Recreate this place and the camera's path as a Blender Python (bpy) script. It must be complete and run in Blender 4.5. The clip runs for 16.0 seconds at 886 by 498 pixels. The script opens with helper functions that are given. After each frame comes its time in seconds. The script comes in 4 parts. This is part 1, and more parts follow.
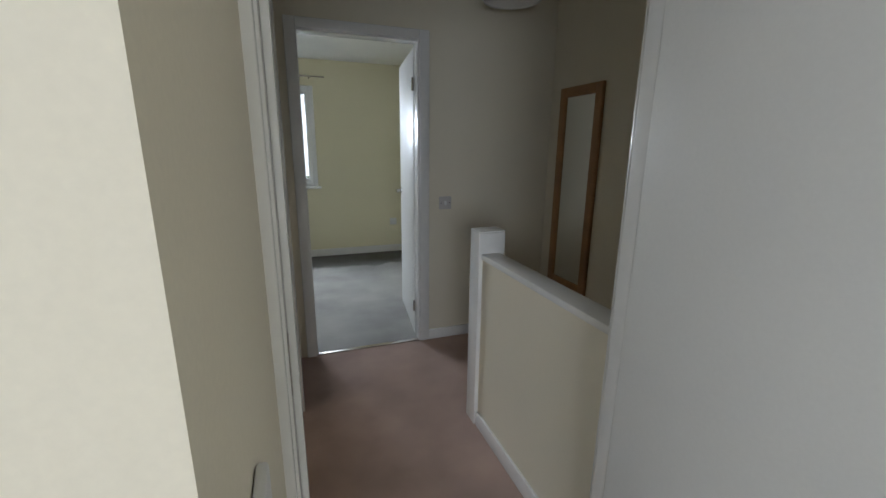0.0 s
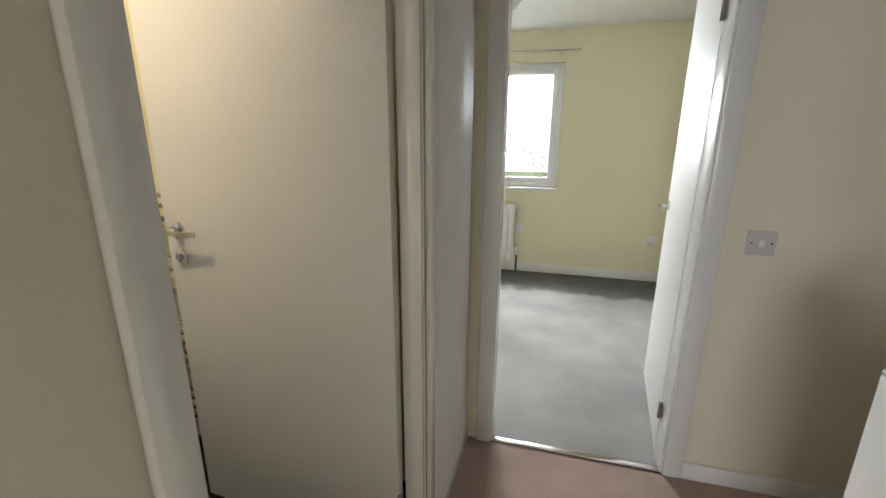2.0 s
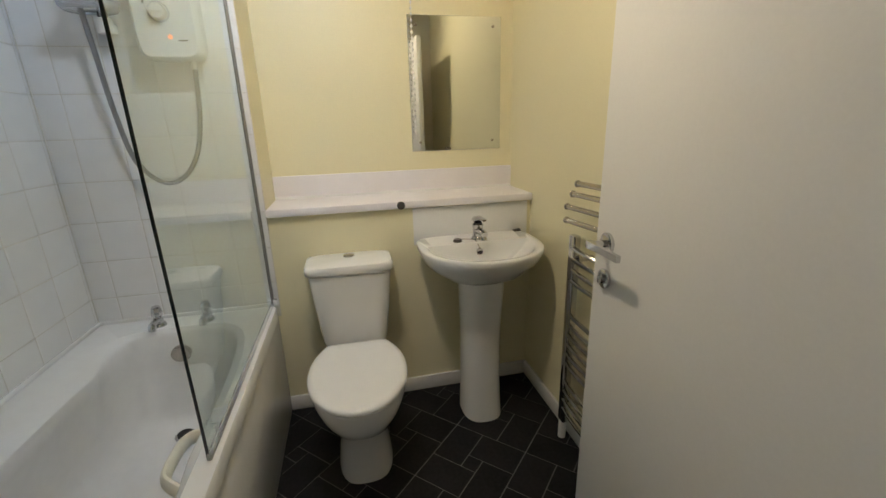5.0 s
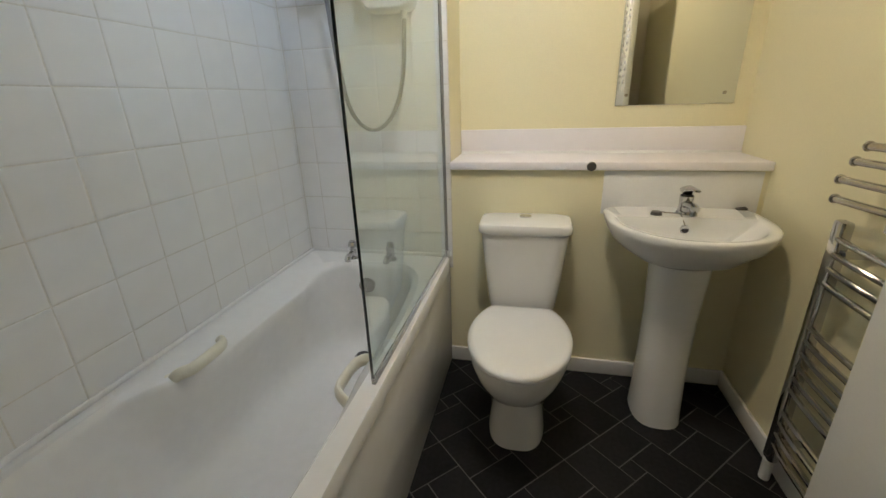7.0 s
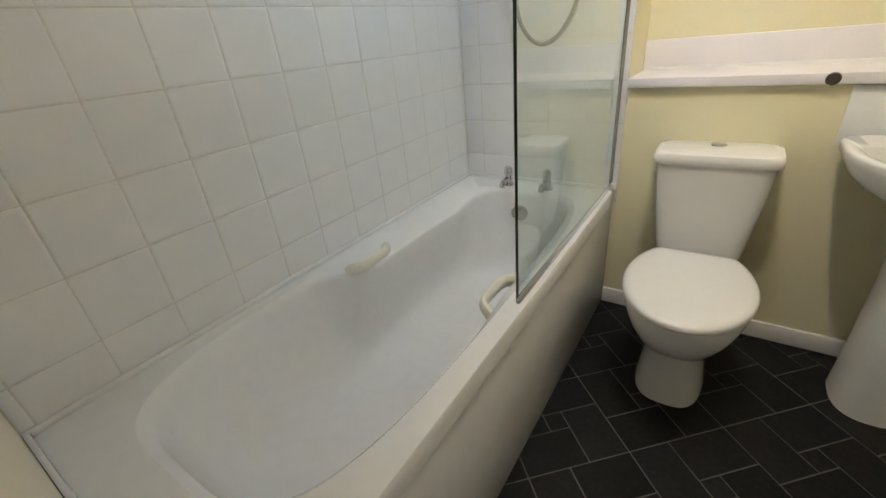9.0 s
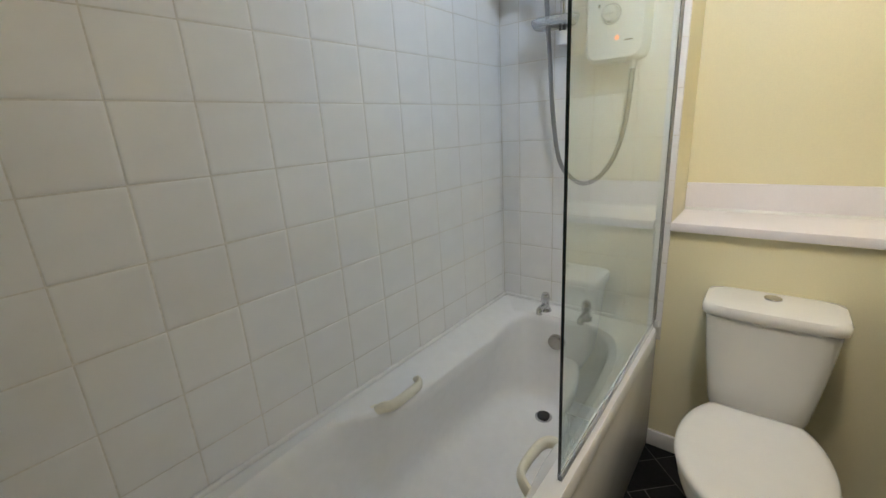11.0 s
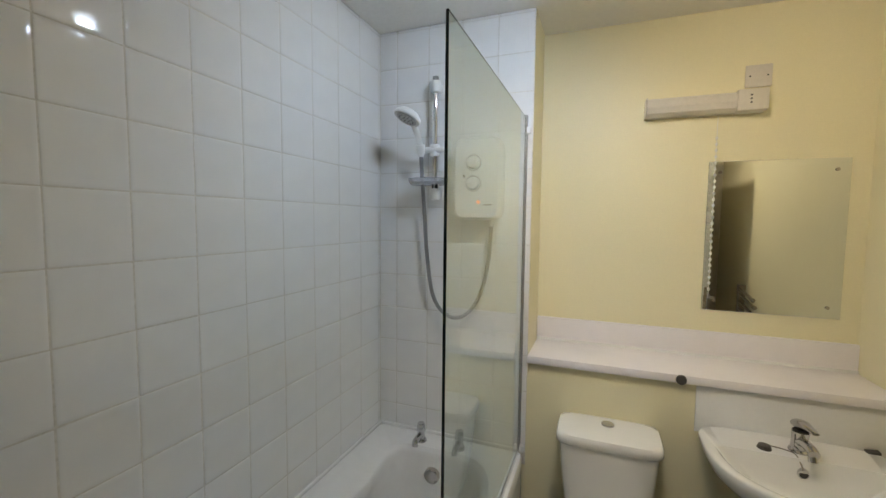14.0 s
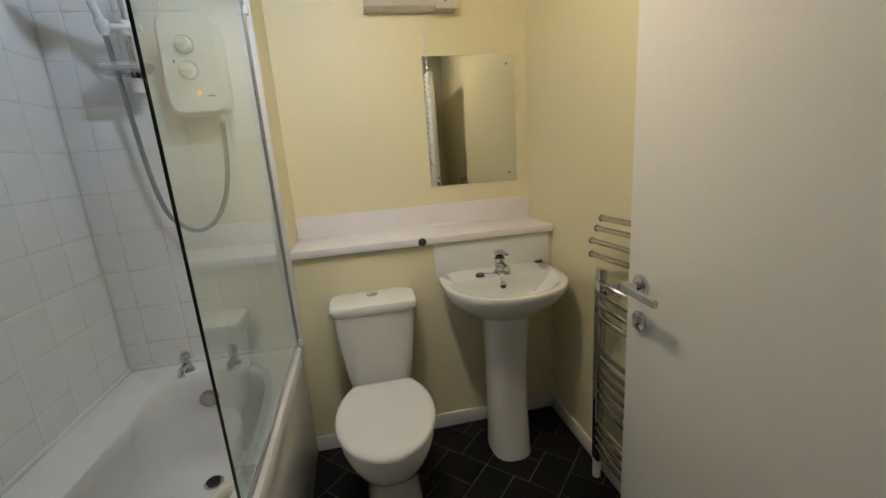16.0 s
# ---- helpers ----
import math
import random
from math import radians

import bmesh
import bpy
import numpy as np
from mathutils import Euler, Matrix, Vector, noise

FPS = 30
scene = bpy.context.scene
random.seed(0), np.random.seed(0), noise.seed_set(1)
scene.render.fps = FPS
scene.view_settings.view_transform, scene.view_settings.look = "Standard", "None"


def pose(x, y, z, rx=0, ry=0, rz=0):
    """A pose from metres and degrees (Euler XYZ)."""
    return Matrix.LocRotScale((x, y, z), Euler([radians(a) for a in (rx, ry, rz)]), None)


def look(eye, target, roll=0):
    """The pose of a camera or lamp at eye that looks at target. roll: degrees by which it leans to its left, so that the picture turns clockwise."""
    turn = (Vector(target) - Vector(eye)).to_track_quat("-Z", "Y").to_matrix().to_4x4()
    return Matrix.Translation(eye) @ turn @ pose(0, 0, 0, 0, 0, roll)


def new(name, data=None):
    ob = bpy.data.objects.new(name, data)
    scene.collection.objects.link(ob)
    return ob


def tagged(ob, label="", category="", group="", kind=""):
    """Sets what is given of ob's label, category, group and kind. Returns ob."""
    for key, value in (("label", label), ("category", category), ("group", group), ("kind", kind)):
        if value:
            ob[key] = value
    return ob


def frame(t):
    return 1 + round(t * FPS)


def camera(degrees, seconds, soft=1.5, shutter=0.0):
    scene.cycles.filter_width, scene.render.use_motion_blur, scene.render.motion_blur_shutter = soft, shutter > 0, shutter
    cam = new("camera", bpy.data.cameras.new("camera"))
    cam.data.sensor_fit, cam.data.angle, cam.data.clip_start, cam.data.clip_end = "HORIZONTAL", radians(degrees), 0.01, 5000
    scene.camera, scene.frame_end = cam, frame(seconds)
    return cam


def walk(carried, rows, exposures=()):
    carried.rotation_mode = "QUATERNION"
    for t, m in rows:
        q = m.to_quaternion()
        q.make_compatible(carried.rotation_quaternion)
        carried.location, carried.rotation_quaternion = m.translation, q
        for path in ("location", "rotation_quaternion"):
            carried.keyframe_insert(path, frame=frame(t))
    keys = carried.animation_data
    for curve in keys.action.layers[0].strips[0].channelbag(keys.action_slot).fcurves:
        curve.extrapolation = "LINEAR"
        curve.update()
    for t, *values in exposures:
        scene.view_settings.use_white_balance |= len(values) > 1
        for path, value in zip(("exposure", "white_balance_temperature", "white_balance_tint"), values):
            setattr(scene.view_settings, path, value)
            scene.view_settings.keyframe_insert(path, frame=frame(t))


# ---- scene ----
cam = camera(94.3, 16.0)

PATH = [
    (0, (1.883, -0.374, 1.353), (2.547, 1.45, 0.87), 0.6),
    (0.5, (2.051, -0.134, 1.35), (2.375, 1.78, 0.872), 1.6),
    (1, (2.116, 0.126, 1.333), (2.194, 2.074, 0.886), 1.2),
    (1.5, (2.134, 0.396, 1.328), (1.966, 2.333, 0.857), 0.5),
    (2, (2.155, 0.647, 1.313), (1.653, 2.516, 0.805), 0.3),
    (2.5, (2.152, 0.813, 1.282), (1.204, 2.513, 0.821), -1.2),
    (3, (2.004, 0.941, 1.322), (0.693, 2.372, 0.841), -1.5),
    (3.5, (1.913, 1.004, 1.319), (0.319, 2.109, 0.83), -1.5),
    (4, (1.870, 1.066, 1.325), (0.107, 1.861, 0.816), -1.5),
    (4.2, (1.876, 1.073, 1.332), (0.078, 1.773, 0.804), -1.5),
    (6.3, (1.747, 1.07, 1.276), (-0.150, 1.039, 0.642), -1.6),
    (6.5, (1.742, 1.074, 1.275), (-0.144, 0.944, 0.624), -1.6),
    (7, (1.748, 1.065, 1.249), (-0.083, 0.65, 0.559), -1.9),
    (7.5, (1.757, 1.058, 1.23), (0.044, 0.352, 0.476), -2.5),
    (8, (1.754, 1.055, 1.204), (0.190, 0.151, 0.346), -3.7),
    (8.2, (1.754, 1.057, 1.185), (0.243, 0.095, 0.295), -4.6),
    (10.3, (1.700, 1.022, 1.251), (0.293, -0.133, 0.422), -6.1),
    (10.5, (1.690, 1.01, 1.272), (0.255, -0.173, 0.536), -5.8),
    (11, (1.685, 0.988, 1.369), (0.195, -0.226, 0.813), -3.6),
    (11.5, (1.687, 0.977, 1.452), (0.147, -0.242, 1.074), -1.5),
    (12, (1.710, 0.98, 1.523), (0.123, -0.214, 1.292), 0.1),
    (12.5, (1.721, 0.971, 1.577), (0.080, -0.164, 1.436), 1.2),
    (13, (1.720, 0.975, 1.576), (0.019, -0.072, 1.478), 1.3),
    (13.5, (1.724, 0.98, 1.576), (-0.056, 0.075, 1.471), 1.2),
    (14, (1.737, 0.986, 1.561), (-0.127, 0.275, 1.419), 0.6),
    (14.5, (1.762, 0.991, 1.528), (-0.166, 0.503, 1.318), -0.1),
    (15, (1.792, 1.012, 1.474), (-0.173, 0.762, 1.2), -1.0),
    (15.5, (1.810, 1.014, 1.436), (-0.156, 1.048, 1.07), -2.5),
    (16, (1.819, 1.042, 1.374), (-0.092, 1.402, 0.905), -4.1),
]
walk(cam, [(t, look(eye, target, roll)) for t, eye, target, roll in PATH],
     exposures=[(0, -1.05, 6050, 12), (0.5, -0.36, 6050, 12), (1, 0.0, 6350, 12), (1.5, 0.1, 6400, 12), (2, 0.0, 6650, 13), (2.5, -0.28, 6650, 13), (3, -0.34, 6950, 13), (3.5, -0.18, 6450, 12),
                (4, -0.23, 6250, 12), (6.5, -0.22, 6200, 12), (8, 0.17, 6250, 12), (10.5, 0.13, 6200, 12), (11, -0.07, 6150, 12), (12, -0.30, 6000, 12), (13.5, -0.40, 6050, 12), (14.5, -0.42, 6250, 12), (15, -0.43, 6250, 12), (16, -0.48, 6250, 12)])

# ---- light ----
world = bpy.data.worlds.new("sky")
scene.world = world
world.use_nodes = True
wn = world.node_tree.nodes
sky = wn.new("ShaderNodeTexSky")
sky.sky_type = "NISHITA"
sky.sun_disc = False
sky.sun_elevation, sky.sun_rotation = radians(48), radians(200)
sky.air_density, sky.dust_density = 1.0, 1.0
world.node_tree.links.new(sky.outputs[0], wn["Background"].inputs[0])
wn["Background"].inputs[1].default_value = 0.12


def lamp(name, kind, m, energy, colour, **more):
    data = bpy.data.lights.new(name, kind)
    data.energy, data.color = energy, colour
    for key, value in more.items():
        if key == "size": data.size = value
        if key == "size_y": data.shape, data.size_y = "RECTANGLE", value
        if key == "radius": data.shadow_soft_size = value
        if key == "angle": data.angle = value
        if key == "cone": data.spot_size = value
        if key == "blend": data.spot_blend = value
    ob = new(name, data)
    ob.matrix_world = m
    return ob


lamp("sun", "SUN", look((0, 0, 9), (1.2, 4, 0)), 4.5, (1, 0.95, 0.88), angle=radians(3))
# skylight through the two bedroom windows
lamp("window_light_back", "AREA", look((1.40, 5.42, 1.80), (1.75, 3.6, 0.1)), 150, (0.84, 0.93, 1.0), size=0.9, size_y=0.5)
lamp("window_light_front", "AREA", look((1.1, -3.1, 1.40), (1.5, 0, 0.8)), 95, (0.88, 0.94, 1.0), size=1.5, size_y=1.1)
# the two heads of the ceiling spotlight in the bathroom
lamp("spot_warm", "SPOT", look((0.90, 1.03, 2.282), (0.42, 1.72, 1.45)), 41, (1.0, 0.82, 0.56), radius=0.042, cone=radians(164), blend=0.9)
lamp("spot_cool", "SPOT", look((0.685, 0.92, 2.300), (0.12, 0.25, 1.50)), 21, (0.69, 0.835, 1.0), radius=0.024, cone=radians(160), blend=1.0)

# ---- materials ----


def material(name, colour, rough=0.5, metal=0.0, spread=0.06, scale=3.0, fine=60.0, bump=0.05, depth=0.002, coat=0.0, spec=0.5, dark=None, randomize=0.0):
    """Principled surface with two scales of colour variation and a fine relief."""
    m = bpy.data.materials.new(name)
    m.use_nodes = True
    nt = m.node_tree
    n, link = nt.nodes, nt.links.new
    p = n["Principled BSDF"]
    p.inputs["Roughness"].default_value = rough
    p.inputs["Metallic"].default_value = metal
    p.inputs["Coat Weight"].default_value = coat
    p.inputs["Specular IOR Level"].default_value = spec
    co = n.new("ShaderNodeTexCoord")
    big, small = n.new("ShaderNodeTexNoise"), n.new("ShaderNodeTexNoise")
    big.inputs["Scale"].default_value, small.inputs["Scale"].default_value = scale, fine
    big.inputs["Detail"].default_value, small.inputs["Detail"].default_value = 4, 3
    link(co.outputs["Object"], big.inputs["Vector"])
    link(co.outputs["Object"], small.inputs["Vector"])
    add = n.new("ShaderNodeMath")
    add.operation = "ADD"
    link(big.outputs["Fac"], add.inputs[0])
    link(small.outputs["Fac"], add.inputs[1])
    last = add.outputs[0]
    if randomize:
        info, mul, plus = n.new("ShaderNodeObjectInfo"), n.new("ShaderNodeMath"), n.new("ShaderNodeMath")
        mul.operation, plus.operation = "MULTIPLY_ADD", "ADD"
        link(info.outputs["Random"], mul.inputs[0])
        mul.inputs[1].default_value, mul.inputs[2].default_value = randomize, -randomize / 2
        link(last, plus.inputs[0])
        link(mul.outputs[0], plus.inputs[1])
        last = plus.outputs[0]
    ramp = n.new("ShaderNodeValToRGB")
    half = n.new("ShaderNodeMath")
    half.operation = "MULTIPLY"
    half.inputs[1].default_value = 0.5
    link(last, half.inputs[0])
    link(half.outputs[0], ramp.inputs["Fac"])
    lo = dark or [c * (1 - spread) for c in colour]
    hi = [min(1, c * (1 + spread)) for c in colour]
    ramp.color_ramp.elements[0].position, ramp.color_ramp.elements[1].position = 0.33, 0.67
    ramp.color_ramp.elements[0].color, ramp.color_ramp.elements[1].color = (*lo, 1), (*hi, 1)
    link(ramp.outputs["Color"], p.inputs["Base Color"])
    if bump:
        b = n.new("ShaderNodeBump")
        b.inputs["Strength"].default_value, b.inputs["Distance"].default_value = bump, depth
        link(small.outputs["Fac"], b.inputs["Height"])
        link(b.outputs["Normal"], p.inputs["Normal"])
    return m


BEDYELLOW = material("pale_yellow_bedroom_paint", (0.78, 0.735, 0.545), 0.75, spread=0.03, scale=1.5, fine=220, bump=0.12, depth=0.001)
YELLOW = material("pale_yellow_bathroom_paint", (0.79, 0.735, 0.505), 0.48, spread=0.03, scale=1.5, fine=220, bump=0.12, depth=0.001)
CREAM = material("cream_wall_paint", (0.78, 0.72, 0.585), 0.75, spread=0.03, scale=1.5, fine=220, bump=0.12, depth=0.001)
CEIL = material("ceiling_paint", (0.80, 0.79, 0.75), 0.85, spread=0.03, scale=2, fine=45, bump=0.35, depth=0.004)
GLOSS = material("white_gloss_paint", (0.80, 0.79, 0.77), 0.22, spread=0.03, scale=4, fine=35, bump=0.06, depth=0.001, coat=0.2)
DOORW = material("white_door_paint", (0.78, 0.77, 0.75), 0.42, spread=0.02, scale=3, fine=140, bump=0.12, depth=0.0006)
SATIN = material("white_satin_paint", (0.76, 0.75, 0.72), 0.62, spread=0.03, scale=3, fine=160, bump=0.12, depth=0.0008, spec=0.35)
TILE = material("white_glazed_tile", (0.80, 0.80, 0.80), 0.06, spread=0.015, scale=9, fine=14, bump=0.03, depth=0.0012, randomize=0.25)
GROUT = material("grey_grout", (0.66, 0.64, 0.60), 0.9, spread=0.18, scale=2.5, fine=120, bump=0.3, depth=0.001)
CERAMIC = material("white_ceramic", (0.80, 0.80, 0.79), 0.08, spread=0.015, scale=4, fine=12, bump=0.0, coat=0.3)
ACRYLIC = material("white_acrylic", (0.80, 0.80, 0.80), 0.16, spread=0.03, scale=2.5, fine=25, bump=0.02, depth=0.001)
SEAT = material("white_seat_plastic", (0.80, 0.80, 0.80), 0.2, spread=0.015, scale=4, fine=20, bump=0.0)
PLASTIC = material("white_plastic", (0.78, 0.78, 0.77), 0.32, spread=0.02, scale=8, fine=80, bump=0.03, depth=0.0005)
BEIGE = material("aged_beige_plastic", (0.64, 0.60, 0.54), 0.35, spread=0.04, scale=8, fine=80, bump=0.03, depth=0.0005)
GREYPLATE = material("dull_grey_plastic", (0.60, 0.57, 0.55), 0.35, spread=0.04, scale=8, fine=80, bump=0.03, depth=0.0005)
IVORY = material("ivory_plastic", (0.78, 0.75, 0.63), 0.3, spread=0.05, scale=12, fine=60, bump=0.03, depth=0.0005)
LAMINATE = material("white_speckled_laminate", (0.82, 0.79, 0.82), 0.35, spread=0.06, scale=5, fine=400, bump=0.02, depth=0.0003)
CHROME = material("chrome", (0.60, 0.60, 0.61), 0.08, metal=1.0, spread=0.04, scale=10, fine=60, bump=0.0)
STEEL = material("brushed_steel", (0.46, 0.43, 0.40), 0.2, metal=1.0, spread=0.1, scale=10, fine=150, bump=0.05, depth=0.0003)
BRASS = material("brass_hinge", (0.55, 0.47, 0.28), 0.35, metal=1.0, spread=0.15, scale=20, fine=150, bump=0.0)
DARK = material("dark_rubber", (0.02, 0.02, 0.022), 0.5, spread=0.2, scale=10, fine=100, bump=0.05)
GREYPLUG = material("grey_plug", (0.06, 0.055, 0.05), 0.45, spread=0.2, scale=30, fine=100, bump=0.05)
HOSE = material("grey_shower_hose", (0.30, 0.30, 0.31), 0.28, metal=0.7, spread=0.1, scale=10, fine=300, bump=0.3, depth=0.001)
BLACKTILE = material("dark_slate_vinyl", (0.011, 0.011, 0.0123), 0.5, spread=0.55, scale=7, fine=55, bump=0.3, depth=0.0015, spec=0.22, randomize=0.5)
VGROUT = material("pale_vinyl_joint", (0.12, 0.116, 0.11), 0.8, spread=0.2, scale=6, fine=90, bump=0.2)
MAUVE = material("mauve_brown_carpet", (0.46, 0.335, 0.285), 0.95, spread=0.25, scale=3.2, fine=420, bump=0.9, depth=0.006, spec=0.1)
GREYCARPET = material("grey_carpet", (0.385, 0.38, 0.36), 0.95, spread=0.25, scale=2.6, fine=420, bump=0.9, depth=0.006, spec=0.1)
ALUMINIUM = material("dull_aluminium", (0.34, 0.34, 0.34), 0.38, metal=0.9, spread=0.1, scale=12, fine=120, bump=0.04, depth=0.0003)
DIALGREY = material("pale_grey_plastic", (0.46, 0.46, 0.46), 0.35, spread=0.03, scale=8, fine=80, bump=0.0)


def carpet_with_blotches_and_band(m, edge, width):
    """Blotches all over and a darker band beyond the wavering line y = edge."""
    n, link = m.node_tree.nodes, m.node_tree.links.new
    p = n["Principled BSDF"]
    base = p.inputs["Base Color"].links[0].from_socket
    co, sep, wob, spot = n.new("ShaderNodeTexCoord"), n.new("ShaderNodeSeparateXYZ"), n.new("ShaderNodeTexNoise"), n.new("ShaderNodeTexNoise")
    wob.inputs["Scale"].default_value, wob.inputs["Detail"].default_value = 3.5, 5
    spot.inputs["Scale"].default_value, spot.inputs["Detail"].default_value = 1.7, 6
    for x in (sep, wob, spot):
        link(co.outputs["Object"], x.inputs[0])
    shift = n.new("ShaderNodeMath")
    shift.operation = "MULTIPLY_ADD"
    link(wob.outputs["Fac"], shift.inputs[0])
    shift.inputs[1].default_value = 0.45
    link(sep.outputs["Y"], shift.inputs[2])
    # base colour falls to 0.42 past the edge, over the given width
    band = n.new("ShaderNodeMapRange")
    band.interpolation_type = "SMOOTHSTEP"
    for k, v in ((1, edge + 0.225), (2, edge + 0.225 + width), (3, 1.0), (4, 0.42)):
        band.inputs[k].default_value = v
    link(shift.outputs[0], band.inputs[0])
    blot = n.new("ShaderNodeMapRange")
    for k, v in ((1, 0.36), (2, 0.62), (3, 0.84), (4, 1.10)):
        blot.inputs[k].default_value = v
    link(spot.outputs["Fac"], blot.inputs[0])
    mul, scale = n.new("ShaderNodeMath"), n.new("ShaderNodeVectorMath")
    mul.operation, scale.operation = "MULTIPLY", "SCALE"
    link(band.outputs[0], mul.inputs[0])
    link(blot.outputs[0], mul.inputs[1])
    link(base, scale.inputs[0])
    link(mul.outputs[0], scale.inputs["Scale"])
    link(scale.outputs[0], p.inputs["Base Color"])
    return m


BEDCARPET = carpet_with_blotches_and_band(material("blotchy_grey_bedroom_carpet", (0.385, 0.375, 0.355), 0.95, spread=0.2, scale=2.6, fine=420, bump=0.9, depth=0.006, spec=0.1), 4.22, 0.12)
OAK = material("oak_frame", (0.36, 0.19, 0.075), 0.45, spread=0.25, scale=6, fine=90, bump=0.12, depth=0.0008)
UPVC = material("white_upvc", (0.82, 0.83, 0.84), 0.3, spread=0.01, scale=5, fine=50, bump=0.0)
RADIATOR = material("white_radiator_enamel", (0.80, 0.80, 0.79), 0.35, spread=0.02, scale=5, fine=60, bump=0.02)
LEAF = material("leaves", (0.34, 0.36, 0.27), 0.6, spread=0.5, scale=2.0, fine=20, bump=0.0)
BARK = material("bark", (0.10, 0.075, 0.05), 0.9, spread=0.4, scale=6, fine=40, bump=0.6, depth=0.02)
GRASS = material("lawn", (0.08, 0.12, 0.035), 0.9, spread=0.4, scale=0.8, fine=25, bump=0.4, depth=0.03)
PAPER = material("paper_lamp_shade", (0.75, 0.72, 0.66), 0.8, spread=0.04, scale=6, fine=90, bump=0.1)
INK = material("dark_print", (0.05, 0.05, 0.05), 0.5, bump=0.0)


def simple(name, **values):
    m = bpy.data.materials.new(name)
    m.use_nodes = True
    p = m.node_tree.nodes["Principled BSDF"]
    for key, value in values.items():
        p.inputs[key.replace("_", " ")].default_value = value
    return m


MIRROR = simple("mirror_silver", Base_Color=(0.80, 0.82, 0.80, 1), Metallic=1.0, Roughness=0.015)
GLASS = simple("screen_glass", Base_Color=(0.79, 0.865, 0.815, 1), Roughness=0.0, IOR=1.45, Transmission_Weight=1.0)
PANE = simple("window_glass", Base_Color=(1, 1, 1, 1), Roughness=0.0, IOR=1.45, Transmission_Weight=1.0)
GLASSEDGE = simple("dark_glass_edge", Base_Color=(0.012, 0.02, 0.017, 1), Roughness=0.2)
CLEARPL = simple("clear_plastic", Base_Color=(0.9, 0.92, 0.95, 1), Roughness=0.08, IOR=1.3, Transmission_Weight=0.75)
BULBW = simple("warm_bulb", Emission_Color=(1.0, 0.82, 0.55, 1), Emission_Strength=36.0)
BULBC = simple("cool_bulb", Emission_Color=(0.85, 0.93, 1.0, 1), Emission_Strength=30.0)
SKYGLOW = simple("overcast_sky", Base_Color=(0.8, 0.85, 0.9, 1), Emission_Color=(0.93, 0.97, 1.0, 1), Emission_Strength=2.2)
NEON = simple("red_indicator", Base_Color=(0.9, 0.3, 0.15, 1), Emission_Color=(1.0, 0.35, 0.15, 1), Emission_Strength=1.2)

# ---- mesh helpers ----


def box(bm, x0, x1, y0, y1, z0, z1, bevel=0.0, seg=2):
    made = bmesh.ops.create_cube(bm, size=1.0)["verts"]
    for v in made:
        v.co = ((x0 + x1) / 2 + v.co.x * (x1 - x0), (y0 + y1) / 2 + v.co.y * (y1 - y0), (z0 + z1) / 2 + v.co.z * (z1 - z0))
    if bevel:
        edges = list({e for v in made for e in v.link_edges})
        bmesh.ops.bevel(bm, geom=edges, offset=bevel, segments=seg, affect="EDGES", profile=0.5)
    return bm


def boxes(*rows, bevel=0.0):
    bm = bmesh.new()
    for r in rows:
        box(bm, *r, bevel=bevel)
    return bm


def rod(bm, a, b, r, r2=None, seg=20, bevel=0.0):
    a, b = Vector(a), Vector(b)
    m = Matrix.Translation((a + b) / 2) @ (b - a).to_track_quat("Z", "Y").to_matrix().to_4x4()
    made = bmesh.ops.create_cone(bm, cap_ends=True, segments=seg, radius1=r, radius2=r if r2 is None else r2, depth=(b - a).length, matrix=m)["verts"]
    if bevel:
        edges = [e for e in {e for v in made for e in v.link_edges} if any(len(f.verts) > 4 for f in e.link_faces)]
        bmesh.ops.bevel(bm, geom=edges, offset=bevel, segments=2, affect="EDGES", profile=0.5)
    return bm


def rodm(a, b, r, r2=None, seg=20, bevel=0.0):
    return rod(bmesh.new(), a, b, r, r2, seg, bevel)


def ball(bm, c, r, sx=1, sy=1, sz=1, seg=16):
    made = bmesh.ops.create_uvsphere(bm, u_segments=seg, v_segments=seg // 2, radius=r)["verts"]
    for v in made:
        v.co = (c[0] + v.co.x * sx, c[1] + v.co.y * sy, c[2] + v.co.z * sz)
    return bm


def loft(rings, caps=(True, True), closed=True, bm=None):
    bm = bm or bmesh.new()
    rows = [[bm.verts.new(p) for p in ring] for ring in rings]
    n = len(rows[0])
    for a, b in zip(rows, rows[1:]):
        for i in range(n if closed else n - 1):
            j = (i + 1) % n
            bm.faces.new((a[i], a[j], b[j], b[i]))
    if caps[0]:
        bm.faces.new(list(reversed(rows[0])))
    if caps[1]:
        bm.faces.new(rows[-1])
    bmesh.ops.recalc_face_normals(bm, faces=bm.faces)
    return bm


def oval(cx, cy, rx, ry, z, power=2.0, count=40):
    pts = []
    for i in range(count):
        a = 2 * math.pi * i / count
        c, s = math.cos(a), math.sin(a)
        pts.append((cx + rx * math.copysign(abs(c) ** (2 / power), c), cy + ry * math.copysign(abs(s) ** (2 / power), s), z))
    return pts


